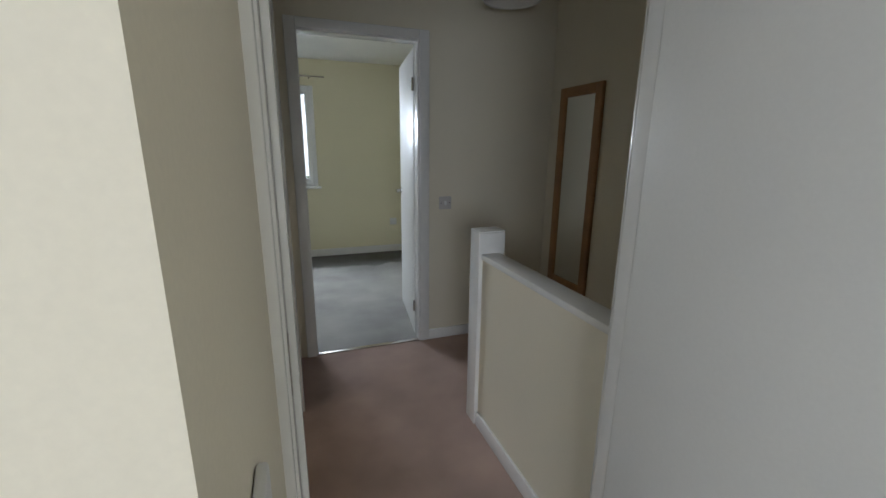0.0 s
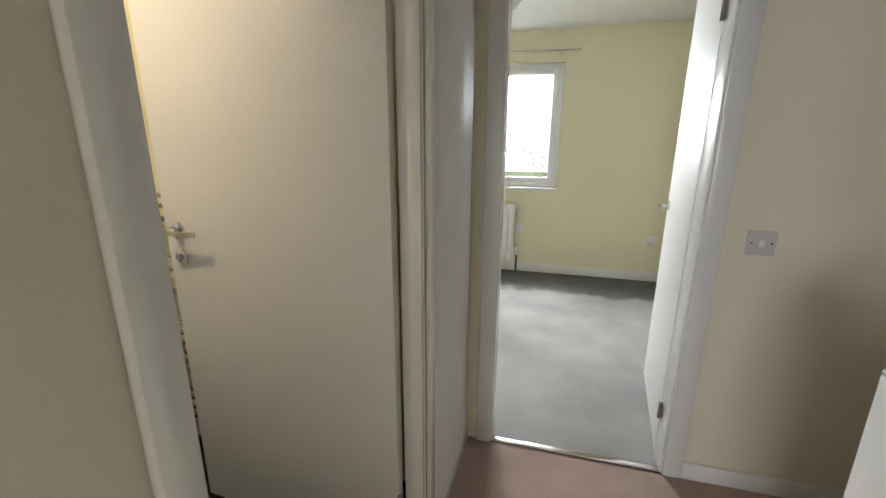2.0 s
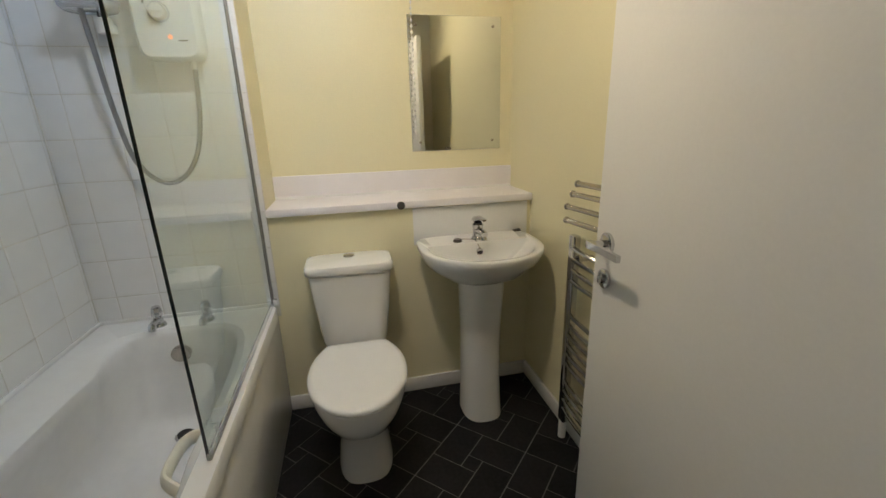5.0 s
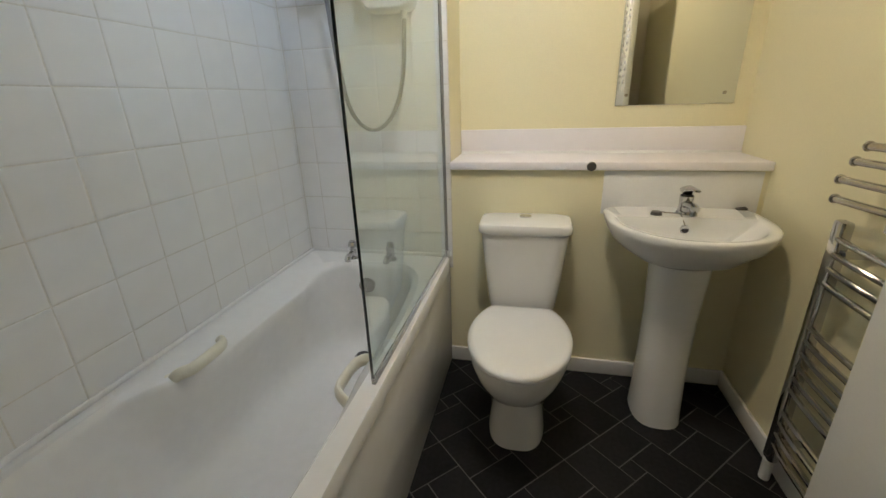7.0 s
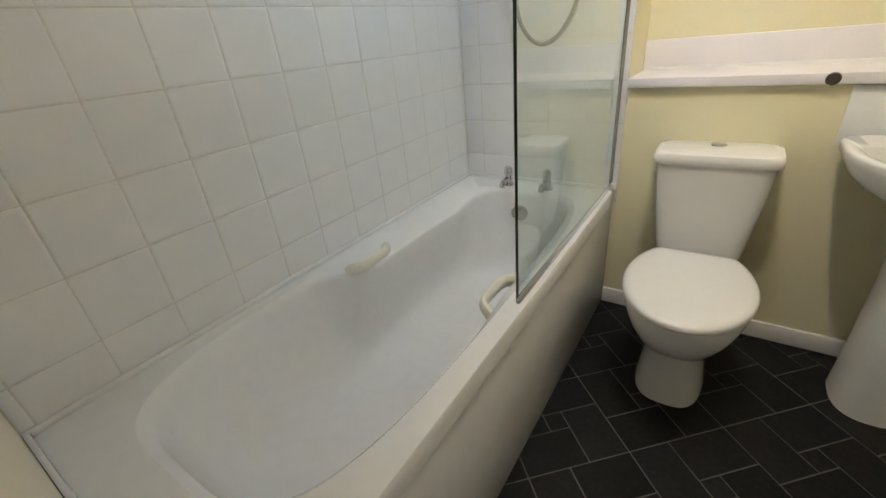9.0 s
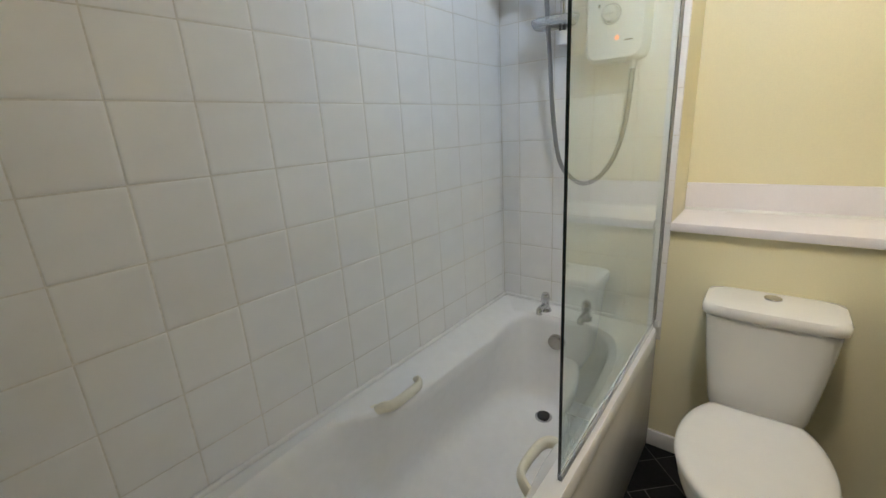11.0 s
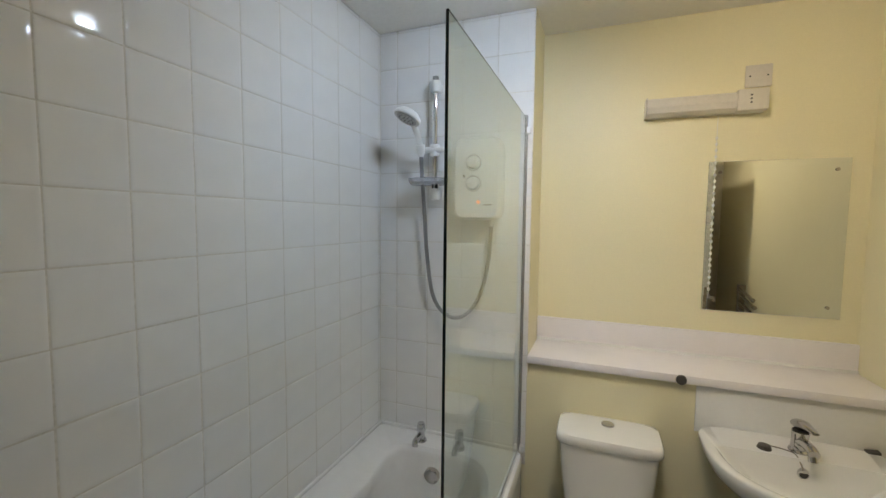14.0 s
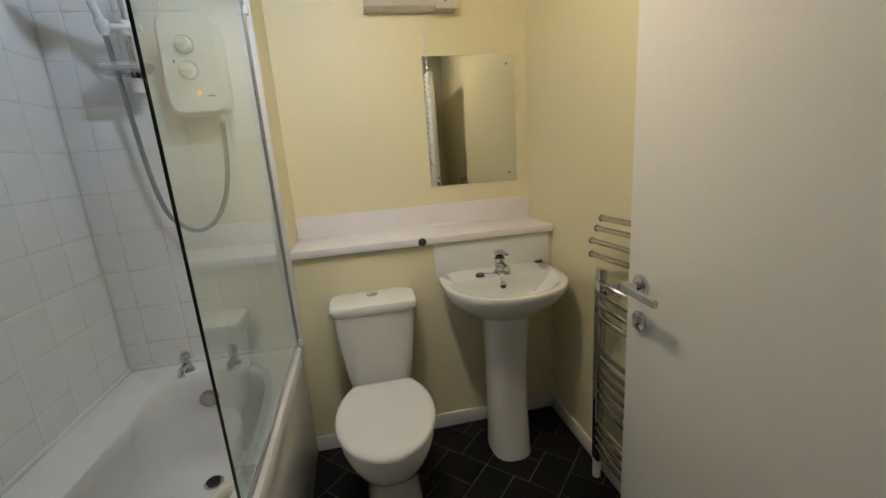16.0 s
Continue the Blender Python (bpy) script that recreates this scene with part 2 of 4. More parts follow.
def sweep(points, r, seg=12, smooth=8):
    """A round tube along a smooth line through the points."""
    pts = [Vector(p) for p in points]
    if smooth > 1 and len(pts) > 2:
        ext = [2 * pts[0] - pts[1]] + pts + [2 * pts[-1] - pts[-2]]
        out = []
        for i in range(1, len(ext) - 2):
            p0, p1, p2, p3 = ext[i - 1:i + 3]
            for k in range(smooth):
                u = k / smooth
                out.append(0.5 * (2 * p1 + (p2 - p0) * u + (2 * p0 - 5 * p1 + 4 * p2 - p3) * u * u + (3 * p1 - p0 - 3 * p2 + p3) * u ** 3))
        pts = out + [pts[-1]]
    rings = []
    side = None
    for i, p in enumerate(pts):
        d = (pts[min(i + 1, len(pts) - 1)] - pts[max(i - 1, 0)]).normalized()
        if side is None:
            side = d.orthogonal().normalized()
        side = (side - d * side.dot(d)).normalized()
        up = d.cross(side)
        rings.append([p + r * (math.cos(2 * math.pi * k / seg) * side + math.sin(2 * math.pi * k / seg) * up) for k in range(seg)])
    return loft(rings)


ORIGIN = Vector((0, 0, 0))   # the landing side is laid out from an origin of its own


def mesh_of(name, bm, mat, smooth=True, limit=35):
    me = bpy.data.meshes.new(name)
    bmesh.ops.translate(bm, verts=bm.verts, vec=ORIGIN)
    bm.to_mesh(me)
    bm.free()
    me.materials.append(mat)
    if smooth:
        me.shade_smooth()
        me.set_sharp_from_angle(angle=radians(limit))
    return me


def thing(name, at, label, category, group="", kind=""):
    """An empty at the base of a thing, for its parts."""
    root = new(name)
    root.location = Vector(at) + ORIGIN
    root.empty_display_size = 0.1
    return tagged(root, label, category, group, kind)


def part(name, bm, mat, parent, label="", smooth=True, limit=35):
    """One mesh, given in world metres, under a thing or a part."""
    ob = new(name, mesh_of(name, bm, mat, smooth, limit))
    base = parent
    offset = Vector((0, 0, 0))
    while base is not None:
        offset += base.location
        base = base.parent
    ob.parent = parent
    ob.location = -offset
    return tagged(ob, label)


def solid(name, bm, mat, label, category, kind="structure", smooth=True):
    return tagged(new(name, mesh_of(name, bm, mat, smooth)), label, category, "", kind)


# ---- the setting ----
CEILING = 2.42
LX = 1.805         # landing's side wall
BX = 1.778          # bathroom side of that wall
OX = 1.840          # landing side of it
FY = 2.235         # end wall of the landing
RY = 1.925         # bathroom wall with the towel rail
HEAD = 1.975       # door heads

solid("wall_bath_side", boxes((-0.40, BX, -0.22, -0.008, 0, CEILING)), CREAM, "plastered wall behind the bath tiling", "wall")
solid("wall_bath_pier", boxes((-0.275, -0.008, -0.008, 0.715, 0, CEILING)), YELLOW, "cream pier behind the shower", "wall")
solid("wall_bath_back", boxes((-0.40, -0.275, -0.008, RY, 0, CEILING)), YELLOW, "cream painted wall with mirror", "wall")
solid("wall_bath_boxing", boxes((-0.275, 0.0, 0.715, RY, 0, 0.959)), YELLOW, "cream boxed-in pipe wall under the shelf", "wall")
solid("wall_bath_north", boxes((-0.40, BX, RY, FY, 0, CEILING)), YELLOW, "cream painted wall with towel rail", "wall")
solid("ceiling_bathroom", boxes((-0.40, OX, -0.22, FY, CEILING, CEILING + 0.1)), CEIL, "white painted bathroom ceiling", "ceiling")
solid("wall_landing_west", boxes((BX, OX, -0.22, 0.894, 0, CEILING), (BX, OX, 1.637, FY, 0, CEILING), (BX, OX, 0.894, 1.637, HEAD + 0.01, CEILING)), CREAM,
      "cream painted landing wall with bathroom doorway", "wall")
ORIGIN.x = 0.035
solid("wall_landing_north", boxes((-0.6, 1.913, FY, FY + 0.1, 0, CEILING), (2.632, 3.70, FY, FY + 0.1, 0, CEILING), (1.913, 2.632, FY, FY + 0.1, HEAD + 0.01, CEILING)), CREAM,
      "cream landing end wall with bedroom doorway", "wall")
solid("wall_stair_east", boxes((3.60, 3.70, -3.3, FY, -2.7, CEILING)), CREAM, "cream painted stairwell wall", "wall")
solid("wall_landing_south", boxes((LX, 1.812, 0.2, 0.3, 0, CEILING), (2.512, 2.745, 0.2, 0.3, 0, CEILING), (1.812, 2.512, 0.2, 0.3, HEAD + 0.01, CEILING)), CREAM,
      "cream wall round the front bedroom doorway", "wall")
solid("wall_front_room_east", boxes((2.645, 2.745, -3.3, 0.2, -2.7, CEILING)), CREAM, "cream painted wall between front room and stairs", "wall")
solid("wall_stair_end", boxes((2.745, 3.60, -3.3, -3.2, -2.7, CEILING)), CREAM, "cream wall at the foot of the stairs", "wall")
solid("wall_front_room_west", boxes((-0.70, -0.60, -3.3, -0.22, 0, CEILING)), CREAM, "cream painted front bedroom wall", "wall")
solid("wall_front_room_north", boxes((-0.60, -0.40, -0.32, -0.22, 0, CEILING)), CREAM, "cream painted front bedroom wall", "wall")
solid("wall_front_room_south", boxes((-0.60, 0.3, -3.3, -3.2, 0, CEILING), (1.9, 2.645, -3.3, -3.2, 0, CEILING), (0.3, 1.9, -3.3, -3.2, 0, 0.9), (0.3, 1.9, -3.3, -3.2, 2.1, CEILING)),
      CREAM, "cream bedroom wall with window opening", "wall")
BY = 4.85
solid("wall_bedroom_north", boxes((-0.6, 0.95, BY, BY + 0.25, 0, CEILING), (2.14, 3.70, BY, BY + 0.25, 0, CEILING), (0.95, 2.14, BY, BY + 0.25, 0, 0.87), (0.95, 2.14, BY, BY + 0.25, 2.02, CEILING)),
      BEDYELLOW, "pale yellow bedroom wall with window opening", "wall")
solid("wall_bedroom_west", boxes((-0.7, -0.6, FY, BY + 0.25, 0, CEILING)), BEDYELLOW, "pale yellow painted bedroom wall", "wall")
solid("wall_bedroom_east", boxes((3.60, 3.70, FY + 0.1, BY, 0, CEILING)), BEDYELLOW, "pale yellow painted bedroom wall", "wall")

solid("ceiling_landing", boxes((BX, 3.70, -3.3, FY, CEILING, CEILING + 0.1)), CEIL, "white textured landing ceiling", "ceiling")
solid("ceiling_bedroom", boxes((-0.7, 3.70, FY + 0.1, BY, 2.30, 2.40)), CEIL, "white textured bedroom ceiling", "ceiling")
solid("ceiling_front_room", boxes((-0.7, BX, -3.3, -0.20, CEILING, CEILING + 0.1)), CEIL, "white front bedroom ceiling", "ceiling")

solid("floor_landing", boxes((LX, 2.745, 0.25, FY + 0.02, -0.2, 0), (2.745, 3.60, 1.32, FY, -0.2, 0)), MAUVE, "mauve brown landing carpet", "floor")
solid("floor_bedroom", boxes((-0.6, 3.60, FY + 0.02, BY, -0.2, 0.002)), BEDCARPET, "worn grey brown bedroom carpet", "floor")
solid("floor_front_room", boxes((-0.6, 2.645, -3.2, -0.22, -0.2, 0), (LX, 2.645, -0.22, 0.25, -0.2, 0)), GREYCARPET, "grey front bedroom carpet", "floor")
solid("floor_stair_foot", boxes((2.745, 3.60, -3.2, -1.4, -2.7, -2.6)), MAUVE, "mauve carpet at the foot of the stairs", "floor")

solid("wall_panel", boxes((OX - 0.034, OX - 0.029, 1.674, FY - 0.019, 0.0755, CEILING - 0.001), bevel=0.001), SATIN, "white painted panel beside the bathroom doorway", "wall panel")

# stairs going down from the landing
stairs = thing("staircase", (3.17, 1.32, 0), "carpeted straight flight going down from the landing", "staircase", kind="structure")
for i in range(12):
    y1 = 1.32 - i * 0.225
    part("step", boxes((2.75, 3.595, y1 - 0.24, y1, -0.2 * (i + 1) - 0.22, -0.2 * (i + 1)), bevel=0.012), MAUVE, stairs)
part("top_nosing", boxes((2.75, 3.595, 1.295, 1.33, -0.03, 0.004), bevel=0.01), MAUVE, stairs)

# ---- door frames, doors, skirting ----


def frame_x(name, x0, x1, a, b, head, sides, label):
    """Lining, stops and architraves of an opening a..b in a wall that lies across x0..x1 (runs along y)."""
    root = thing(name, ((x0 + x1) / 2, (a + b) / 2, 0), label, "door frame", kind="structure")
    part("lining", boxes((x0 - 0.002, x1 + 0.002, a, a + 0.012, 0, head), (x0 - 0.002, x1 + 0.002, b - 0.012, b, 0, head), (x0 - 0.002, x1 + 0.002, a + 0.012, b - 0.012, head - 0.012, head), bevel=0.002), GLOSS, root)
    for s in sides:
        f = (x1 + 0.002, x1 + 0.018) if s > 0 else (x0 - 0.018, x0 - 0.002)
        part("architrave", boxes((*f, a - 0.037, a + 0.006, 0, head + 0.05), (*f, b - 0.006, b + 0.037, 0, head + 0.05), (*f, a + 0.006, b - 0.006, head - 0.006, head + 0.05), bevel=0.006), GLOSS, root)
    return root


def frame_y(name, y0, y1, a, b, head, sides, label):
    """The same for a wall that lies across y0..y1 (runs along x)."""
    root = thing(name, ((a + b) / 2, (y0 + y1) / 2, 0), label, "door frame", kind="structure")
    part("lining", boxes((a, a + 0.012, y0 - 0.002, y1 + 0.002, 0, head), (b - 0.012, b, y0 - 0.002, y1 + 0.002, 0, head), (a + 0.012, b - 0.012, y0 - 0.002, y1 + 0.002, head - 0.012, head), bevel=0.002), GLOSS, root)
    for s, left, right in sides:
        f = (y1 + 0.002, y1 + 0.018) if s > 0 else (y0 - 0.018, y0 - 0.002)
        part("architrave", boxes((a - left, a + 0.006, *f, 0, head + 0.05), (b - 0.006, b + right, *f, 0, head + 0.05), (a + 0.006, b - 0.006, *f, head - 0.006, head + 0.05), bevel=0.006), GLOSS, root)
    return root


ORIGIN.x = 0.0
bath_frame = frame_x("door_frame_1", BX, OX, 0.894, 1.637, HEAD + 0.01, (1,), "white gloss frame of the bathroom doorway")
part("stop", boxes((1.792, 1.838, 0.906, 0.9095, 0, HEAD - 0.002), (1.803, 1.838, 1.613, 1.625, 0, HEAD - 0.002), (1.803, 1.838, 0.9097, 1.613, HEAD - 0.014, HEAD - 0.002), bevel=0.002), GLOSS, bath_frame)
part("strike_plate", boxes((1.783, 1.791, 0.9055, 0.9075, 0.93, 1.02)), STEEL, bath_frame, "steel strike plate")
ORIGIN.x = 0.035
bed_frame = frame_y("door_frame_2", FY, FY + 0.1, 1.913, 2.632, HEAD + 0.01, ((-1, 0.055, 0.06), (1, 0.055, 0.055)), "white gloss frame of the bedroom doorway")
front_frame = frame_y("door_frame_3", 0.2, 0.3, 1.812, 2.512, HEAD + 0.01, ((1, 0.010, 0.055),), "white gloss frame of the front bedroom doorway")
part("stop", boxes((1.824, 1.836, 0.243, 0.275, 0, HEAD - 0.002), bevel=0.003), GLOSS, front_frame)
part("architrave", boxes((1.774, 1.820, 0.182, 0.198, 0, HEAD + 0.06), bevel=0.005), GLOSS, front_frame)
part("strike_plate", boxes((1.8235, 1.8255, 0.214, 0.236, 0.99, 1.08)), STEEL, front_frame, "steel strike plate")


def lever_handle(parent, at, along, out, z, lock=True):
    """Chrome lever on a round rose at the leaf's face; along points to the hinge, out away from the leaf."""
    a, o, p = Vector(along).normalized(), Vector(out).normalized(), Vector(at)
    p.z = z
    h = part("handle", rodm(p, p + o * 0.009, 0.026, bevel=0.002, seg=28), CHROME, parent, "chrome lever handle")
    part("spindle", rodm(p + o * 0.009, p + o * 0.045, 0.009), CHROME, h)
    lev = bmesh.new()
    q = p + o * 0.045
    side = Vector((0, 0, 1))
    rings = []
    for s, w, d in ((-0.012, 0.0085, 0.007), (0.0, 0.009, 0.0075), (0.045, 0.0075, 0.005), (0.114, 0.0075, 0.005)):
        c = q + a * s
        rings.append([c + side * w + o * d, c - side * w + o * d, c - side * w - o * d, c + side * w - o * d])
    part("lever", loft(rings, bm=lev), CHROME, h, limit=20)
    if lock:
        k = p - Vector((0, 0, 0.087))
        r = part("thumb_turn_rose", rodm(k, k + o * 0.008, 0.024, bevel=0.002, seg=28), CHROME, parent, "chrome bathroom lock rose")
        t_ = rodm(k + o * 0.008, k + o * 0.020, 0.012, 0.010, seg=16)
        for v in t_.verts:
            v.co += a * (v.co - k).dot(a) * -0.55
        part("thumb_turn", t_, CHROME, r)
    return h


def door(name, hinge, free, z0, z1, label, handle_z, lock, thick=0.038, hinge_mat=STEEL, turn=1):
    """A flush door leaf from its hinge edge to its free edge."""
    h, f = Vector((*hinge, 0)), Vector((*free, 0))
    d = (f - h).normalized()
    nrm = Vector((-d.y, d.x, 0)) * turn
    root = thing(name, (h.x, h.y, 0), label, "door", kind="structure")
    w = (f - h).length
    bm = box(bmesh.new(), 0, w, -thick, 0, z0, z1, bevel=0.003)
    m = Matrix(((d.x, nrm.x, 0, h.x), (d.y, nrm.y, 0, h.y), (0, 0, 1, 0), (0, 0, 0, 1)))
    bmesh.ops.transform(bm, matrix=m, verts=bm.verts)
    bmesh.ops.recalc_face_normals(bm, faces=bm.faces)
    leaf = part("leaf", bm, DOORW, root)
    at = f - d * 0.056
    lever_handle(leaf, at + nrm * 0.0, -d, nrm, handle_z, lock)
    lever_handle(leaf, at - nrm * thick, -d, -nrm, handle_z, lock)
    for z in (0.23, 1.74):
        part("hinge", rodm(h + nrm * 0.004 - d * 0.006 + Vector((0, 0, z - 0.04)), h + nrm * 0.004 - d * 0.006 + Vector((0, 0, z + 0.04)), 0.007, seg=12), hinge_mat, root, "steel butt hinge")
    e = f + d * 0.0005 - nrm * (thick / 2)
    bm = bmesh.new()
    box(bm, -0.001, 0.001, -0.011, 0.011, handle_z - 0.1, handle_z + 0.08)
    bmesh.ops.transform(bm, matrix=Matrix(((d.x, nrm.x, 0, e.x), (d.y, nrm.y, 0, e.y), (0, 0, 1, 0), (0, 0, 0, 1))), verts=bm.verts)
    part("latch_plate", bm, STEEL, root)
    return root


ORIGIN.x = 0.0
door("door_1", (1.763, 1.600), (0.972, 1.653), 0.012, 1.965, "open white flush bathroom door with chrome lever", 1.040, True, turn=1)
ORIGIN.x = 0.035
door("door_2", (2.618, 2.338), (2.70, 3.02), 0.012, 1.955, "open white flush bedroom door with chrome lever", 1.0, False, turn=1)
door("door_3", (2.497, 0.262), (2.515, -0.46), 0.012, 1.955, "open white flush front bedroom door", 1.0, False, turn=-1)


def skirting(name, rows, label="white gloss skirting board"):
    return solid(name, boxes(*rows, bevel=0.004), GLOSS, label, "baseboard")


S, SH = 0.014, 0.075
ORIGIN.x = 0.0
skirting("baseboard_bathroom", [(0, S, 0.70, RY - S, 0, SH), (0, 0.95, RY - S, RY, 0, SH), (0.95, BX, RY - S, RY, 0, SH)])
solid("door_threshold", boxes((1.828, 1.842, 0.907, 1.624, -0.004, 0.004), bevel=0.001), STEEL, "metal carpet strip at the bathroom door", "trim")
ORIGIN.x = 0.035
skirting("baseboard_landing", [(LX, LX + S, 0.32, 0.855, 0, SH), (LX, LX + S, 1.675, FY - 0.02, 0, SH), (2.692, 3.60, FY - S, FY, 0, SH), (2.62, 2.634, 0.3, 1.25, 0, SH), (3.586, 3.60, 1.32, FY - S, 0, SH)])
skirting("baseboard_bedroom", [(-0.6, 3.60, BY - S, BY, 0, 0.09), (3.586, 3.60, 2.34, BY - S, 0, 0.09)])
solid("bedroom_threshold", boxes((1.926, 2.619, FY - 0.005, FY + 0.028, -0.002, 0.006), bevel=0.002), STEEL, "metal carpet strip at the bedroom door", "trim")

# ---- balustrade ----
bal = thing("balustrade", (2.68, 0.78, 0), "low plastered landing balustrade with white capping", "balustrade", kind="structure")
part("low_wall", boxes((2.634, 2.712, 0.30, 1.258, 0, 0.858)), CREAM, bal)
part("capping", boxes((2.625, 2.720, 0.30, 1.256, 0.858, 0.884), bevel=0.004), GLOSS, bal, "white gloss capping")
newel = thing("newel_post", (2.68, 1.32, 0), "square boxed white newel post at the stair head", "newel post")
part("post", boxes((2.614, 2.745, 1.256, 1.352, 0, 0.978), bevel=0.004), GLOSS, newel)
part("cap", boxes((2.614, 2.745, 1.256, 1.352, 0.9785, 0.987), bevel=0.004), GLOSS, newel)

rail = thing("handrail", (3.55, 1.2, 0.8), "white painted stair handrail fixed to the wall", "handrail")
a, b = Vector((3.545, 1.27, 0.90)), Vector((3.545, -1.3, 0.90 - 2.57 * 0.88))
d = (b - a).normalized()
up = Vector((1, 0, 0)).cross(d)
rings = [[c + Vector((sx, 0, 0)) * 0.022 + up * sz * 0.035 for sx, sz in ((-1, -1), (1, -1), (1, 1), (-1, 1))] for c in (a, b)]
bm = loft(rings)
bmesh.ops.bevel(bm, geom=list(bm.edges), offset=0.008, segments=2, affect="EDGES")
part("rail", bm, GLOSS, rail)
for s in (0.25, 1.4, 2.5):
    c = a + d * s
    part("bracket", rodm(c, (3.598, c.y, c.z - 0.03), 0.008), GLOSS, rail)

# ---- bathroom tiling ----
ORIGIN.x = 0.0
P, GAP, TH = 0.158, 0.0024, 0.008


def tile_mesh(name, w, h):
    """A glazed tile standing on the plane z=0 (local), w wide and h high, with soft edges."""
    e = 0.0085
    rings = []
    for inset, z in ((0.0, 0.0), (0.0, TH - 0.0017), (e * 0.10, TH - 0.0010), (e * 0.35, TH - 0.0005), (e * 0.65, TH - 0.00015), (e, TH), (e + 0.001, TH)):
        a, b = w / 2 - inset, h / 2 - inset
        rings.append([(-a, -b, z), (a, -b, z), (a, b, z), (-a, b, z)])
    return mesh_of(name, loft(rings, caps=(False, True)), TILE, True, 55)


tile_kinds = {}


def lay_tiles(wall, spans_u, spans_v, place):
    k = 0
    for u0, u1 in spans_u:
        for v0, v1 in spans_v:
            w, h = round(u1 - u0 - GAP, 4), round(v1 - v0 - GAP, 4)
            key = (w, h)
            if key not in tile_kinds:
                tile_kinds[key] = tile_mesh("tile", w, h)
            ob = new("tile", tile_kinds[key])
            ob.parent = wall
            wob = [random.uniform(-0.18, 0.18) for _ in range(2)]
            ob.matrix_basis = place((u0 + u1) / 2, (v0 + v1) / 2) @ pose(0, 0, random.uniform(-0.0003, 0.0003), wob[0], wob[1], 0)
            k += 1


def cuts(first, step, lo, hi):
    """Joint positions first + k*step between lo and hi, as spans."""
    j = [lo]
    x = first - math.floor((first - lo) / step) * step
    while x < hi - 0.004:
        if x > lo + 0.004:
            j.append(x)
        x += step
    j.append(hi)
    return list(zip(j, j[1:]))


rows_z = cuts(1.459, P, 0.556, CEILING - 0.003)
side_tiling = tagged(new("tiling_side", mesh_of("tiling_side", boxes((0.0, BX - 0.001, -0.0085, -0.0014, 0.50, CEILING - 0.002)), GROUT)), "white square glazed tiles above the bath", "wall tiling", "", "structure")
end_tiling = tagged(new("tiling_end", mesh_of("tiling_end", boxes((-0.0085, -0.0014, 0.0, 0.7145, 0.50, CEILING - 0.002)), GROUT)), "white square glazed tiles behind the shower", "wall tiling", "", "structure")

solid("tile_corner_grout", boxes((-0.006, 0.0022, -0.006, 0.0022, 0.572, CEILING - 0.003)), GROUT, "pale grout in the corner of the tiling", "trim")

# ---- bath ----
bath = thing("bathtub", (0.85, 0.35, 0), "white acrylic bathtub with moulded armrests along tiled walls", "bathtub")
n = 168


def armrest(x):
    """How far along its full width the moulded armrest has grown at x."""
    up = min(1, max(0, (x - 0.10) / 0.30))
    down = min(1, max(0, (1.08 - x) / 0.14))
    return up * down * down * (3 - 2 * down)


def tub_ring(x0, x1, y0, y1, z, power, arm=0.0, drop=0.0):
    """A ring of the tub, narrowed and lowered by the armrests."""
    out = []
    yc = (y0 + y1) / 2
    for x, y, zz in oval((x0 + x1) / 2, yc, (x1 - x0) / 2, (y1 - y0) / 2, z, power, n):
        s = armrest(x) * min(1, abs(y - yc) / 0.2) * (1.0 if y < yc else 0.2)
        out.append((x, y + math.copysign(1, yc - y) * arm * s, zz - drop * s))
    return out


rim = 0.556
rings = [tub_ring(0.004, 1.776, 0.004, 0.708, rim - 0.05, 40), tub_ring(0.004, 1.776, 0.004, 0.708, rim - 0.008, 40), tub_ring(0.008, 1.772, 0.008, 0.704, rim, 40),
         tub_ring(0.120, 1.660, 0.046, 0.652, rim + 0.001, 4.2), tub_ring(0.124, 1.655, 0.050, 0.648, rim - 0.004, 4.1, 0.010, 0.002),
         tub_ring(0.132, 1.646, 0.054, 0.644, rim - 0.011, 4.0, 0.096, 0.008), tub_ring(0.136, 1.641, 0.057, 0.641, rim - 0.016, 4.0, 0.103, 0.009), tub_ring(0.140, 1.636, 0.060, 0.638, rim - 0.030, 3.9, 0.105, 0.010), tub_ring(0.150, 1.622, 0.068, 0.630, rim - 0.075, 3.8, 0.088, 0.004),
         tub_ring(0.164, 1.585, 0.080, 0.618, rim - 0.16, 3.7, 0.060), tub_ring(0.176, 1.53, 0.092, 0.606, 0.310, 3.6, 0.034), tub_ring(0.188, 1.475, 0.105, 0.593, 0.248, 3.5, 0.018),
         tub_ring(0.201, 1.44, 0.121, 0.577, 0.214, 3.4, 0.010), tub_ring(0.218, 1.41, 0.143, 0.555, 0.192, 3.3, 0.004), tub_ring(0.240, 1.375, 0.172, 0.526, 0.179, 3.1), tub_ring(0.275, 1.33, 0.206, 0.492, 0.172, 2.9), tub_ring(0.42, 1.1, 0.27, 0.43, 0.166, 2.5)]
part("tub", loft(rings, caps=(False, True)), ACRYLIC, bath, limit=34)
part("front_panel", boxes((0.004, 1.776, 0.694, 0.701, 0.004, rim - 0.045), bevel=0.002), ACRYLIC, bath, "white plastic bath panel")
part("plinth", boxes((0.004, 1.776, 0.676, 0.693, 0.0, 0.05)), ACRYLIC, bath)
ov = part("overflow", rodm((0.150, 0.345, 0.462), (0.176, 0.345, 0.458), 0.034, bevel=0.004, seg=28), STEEL, bath, "chrome overflow plate")
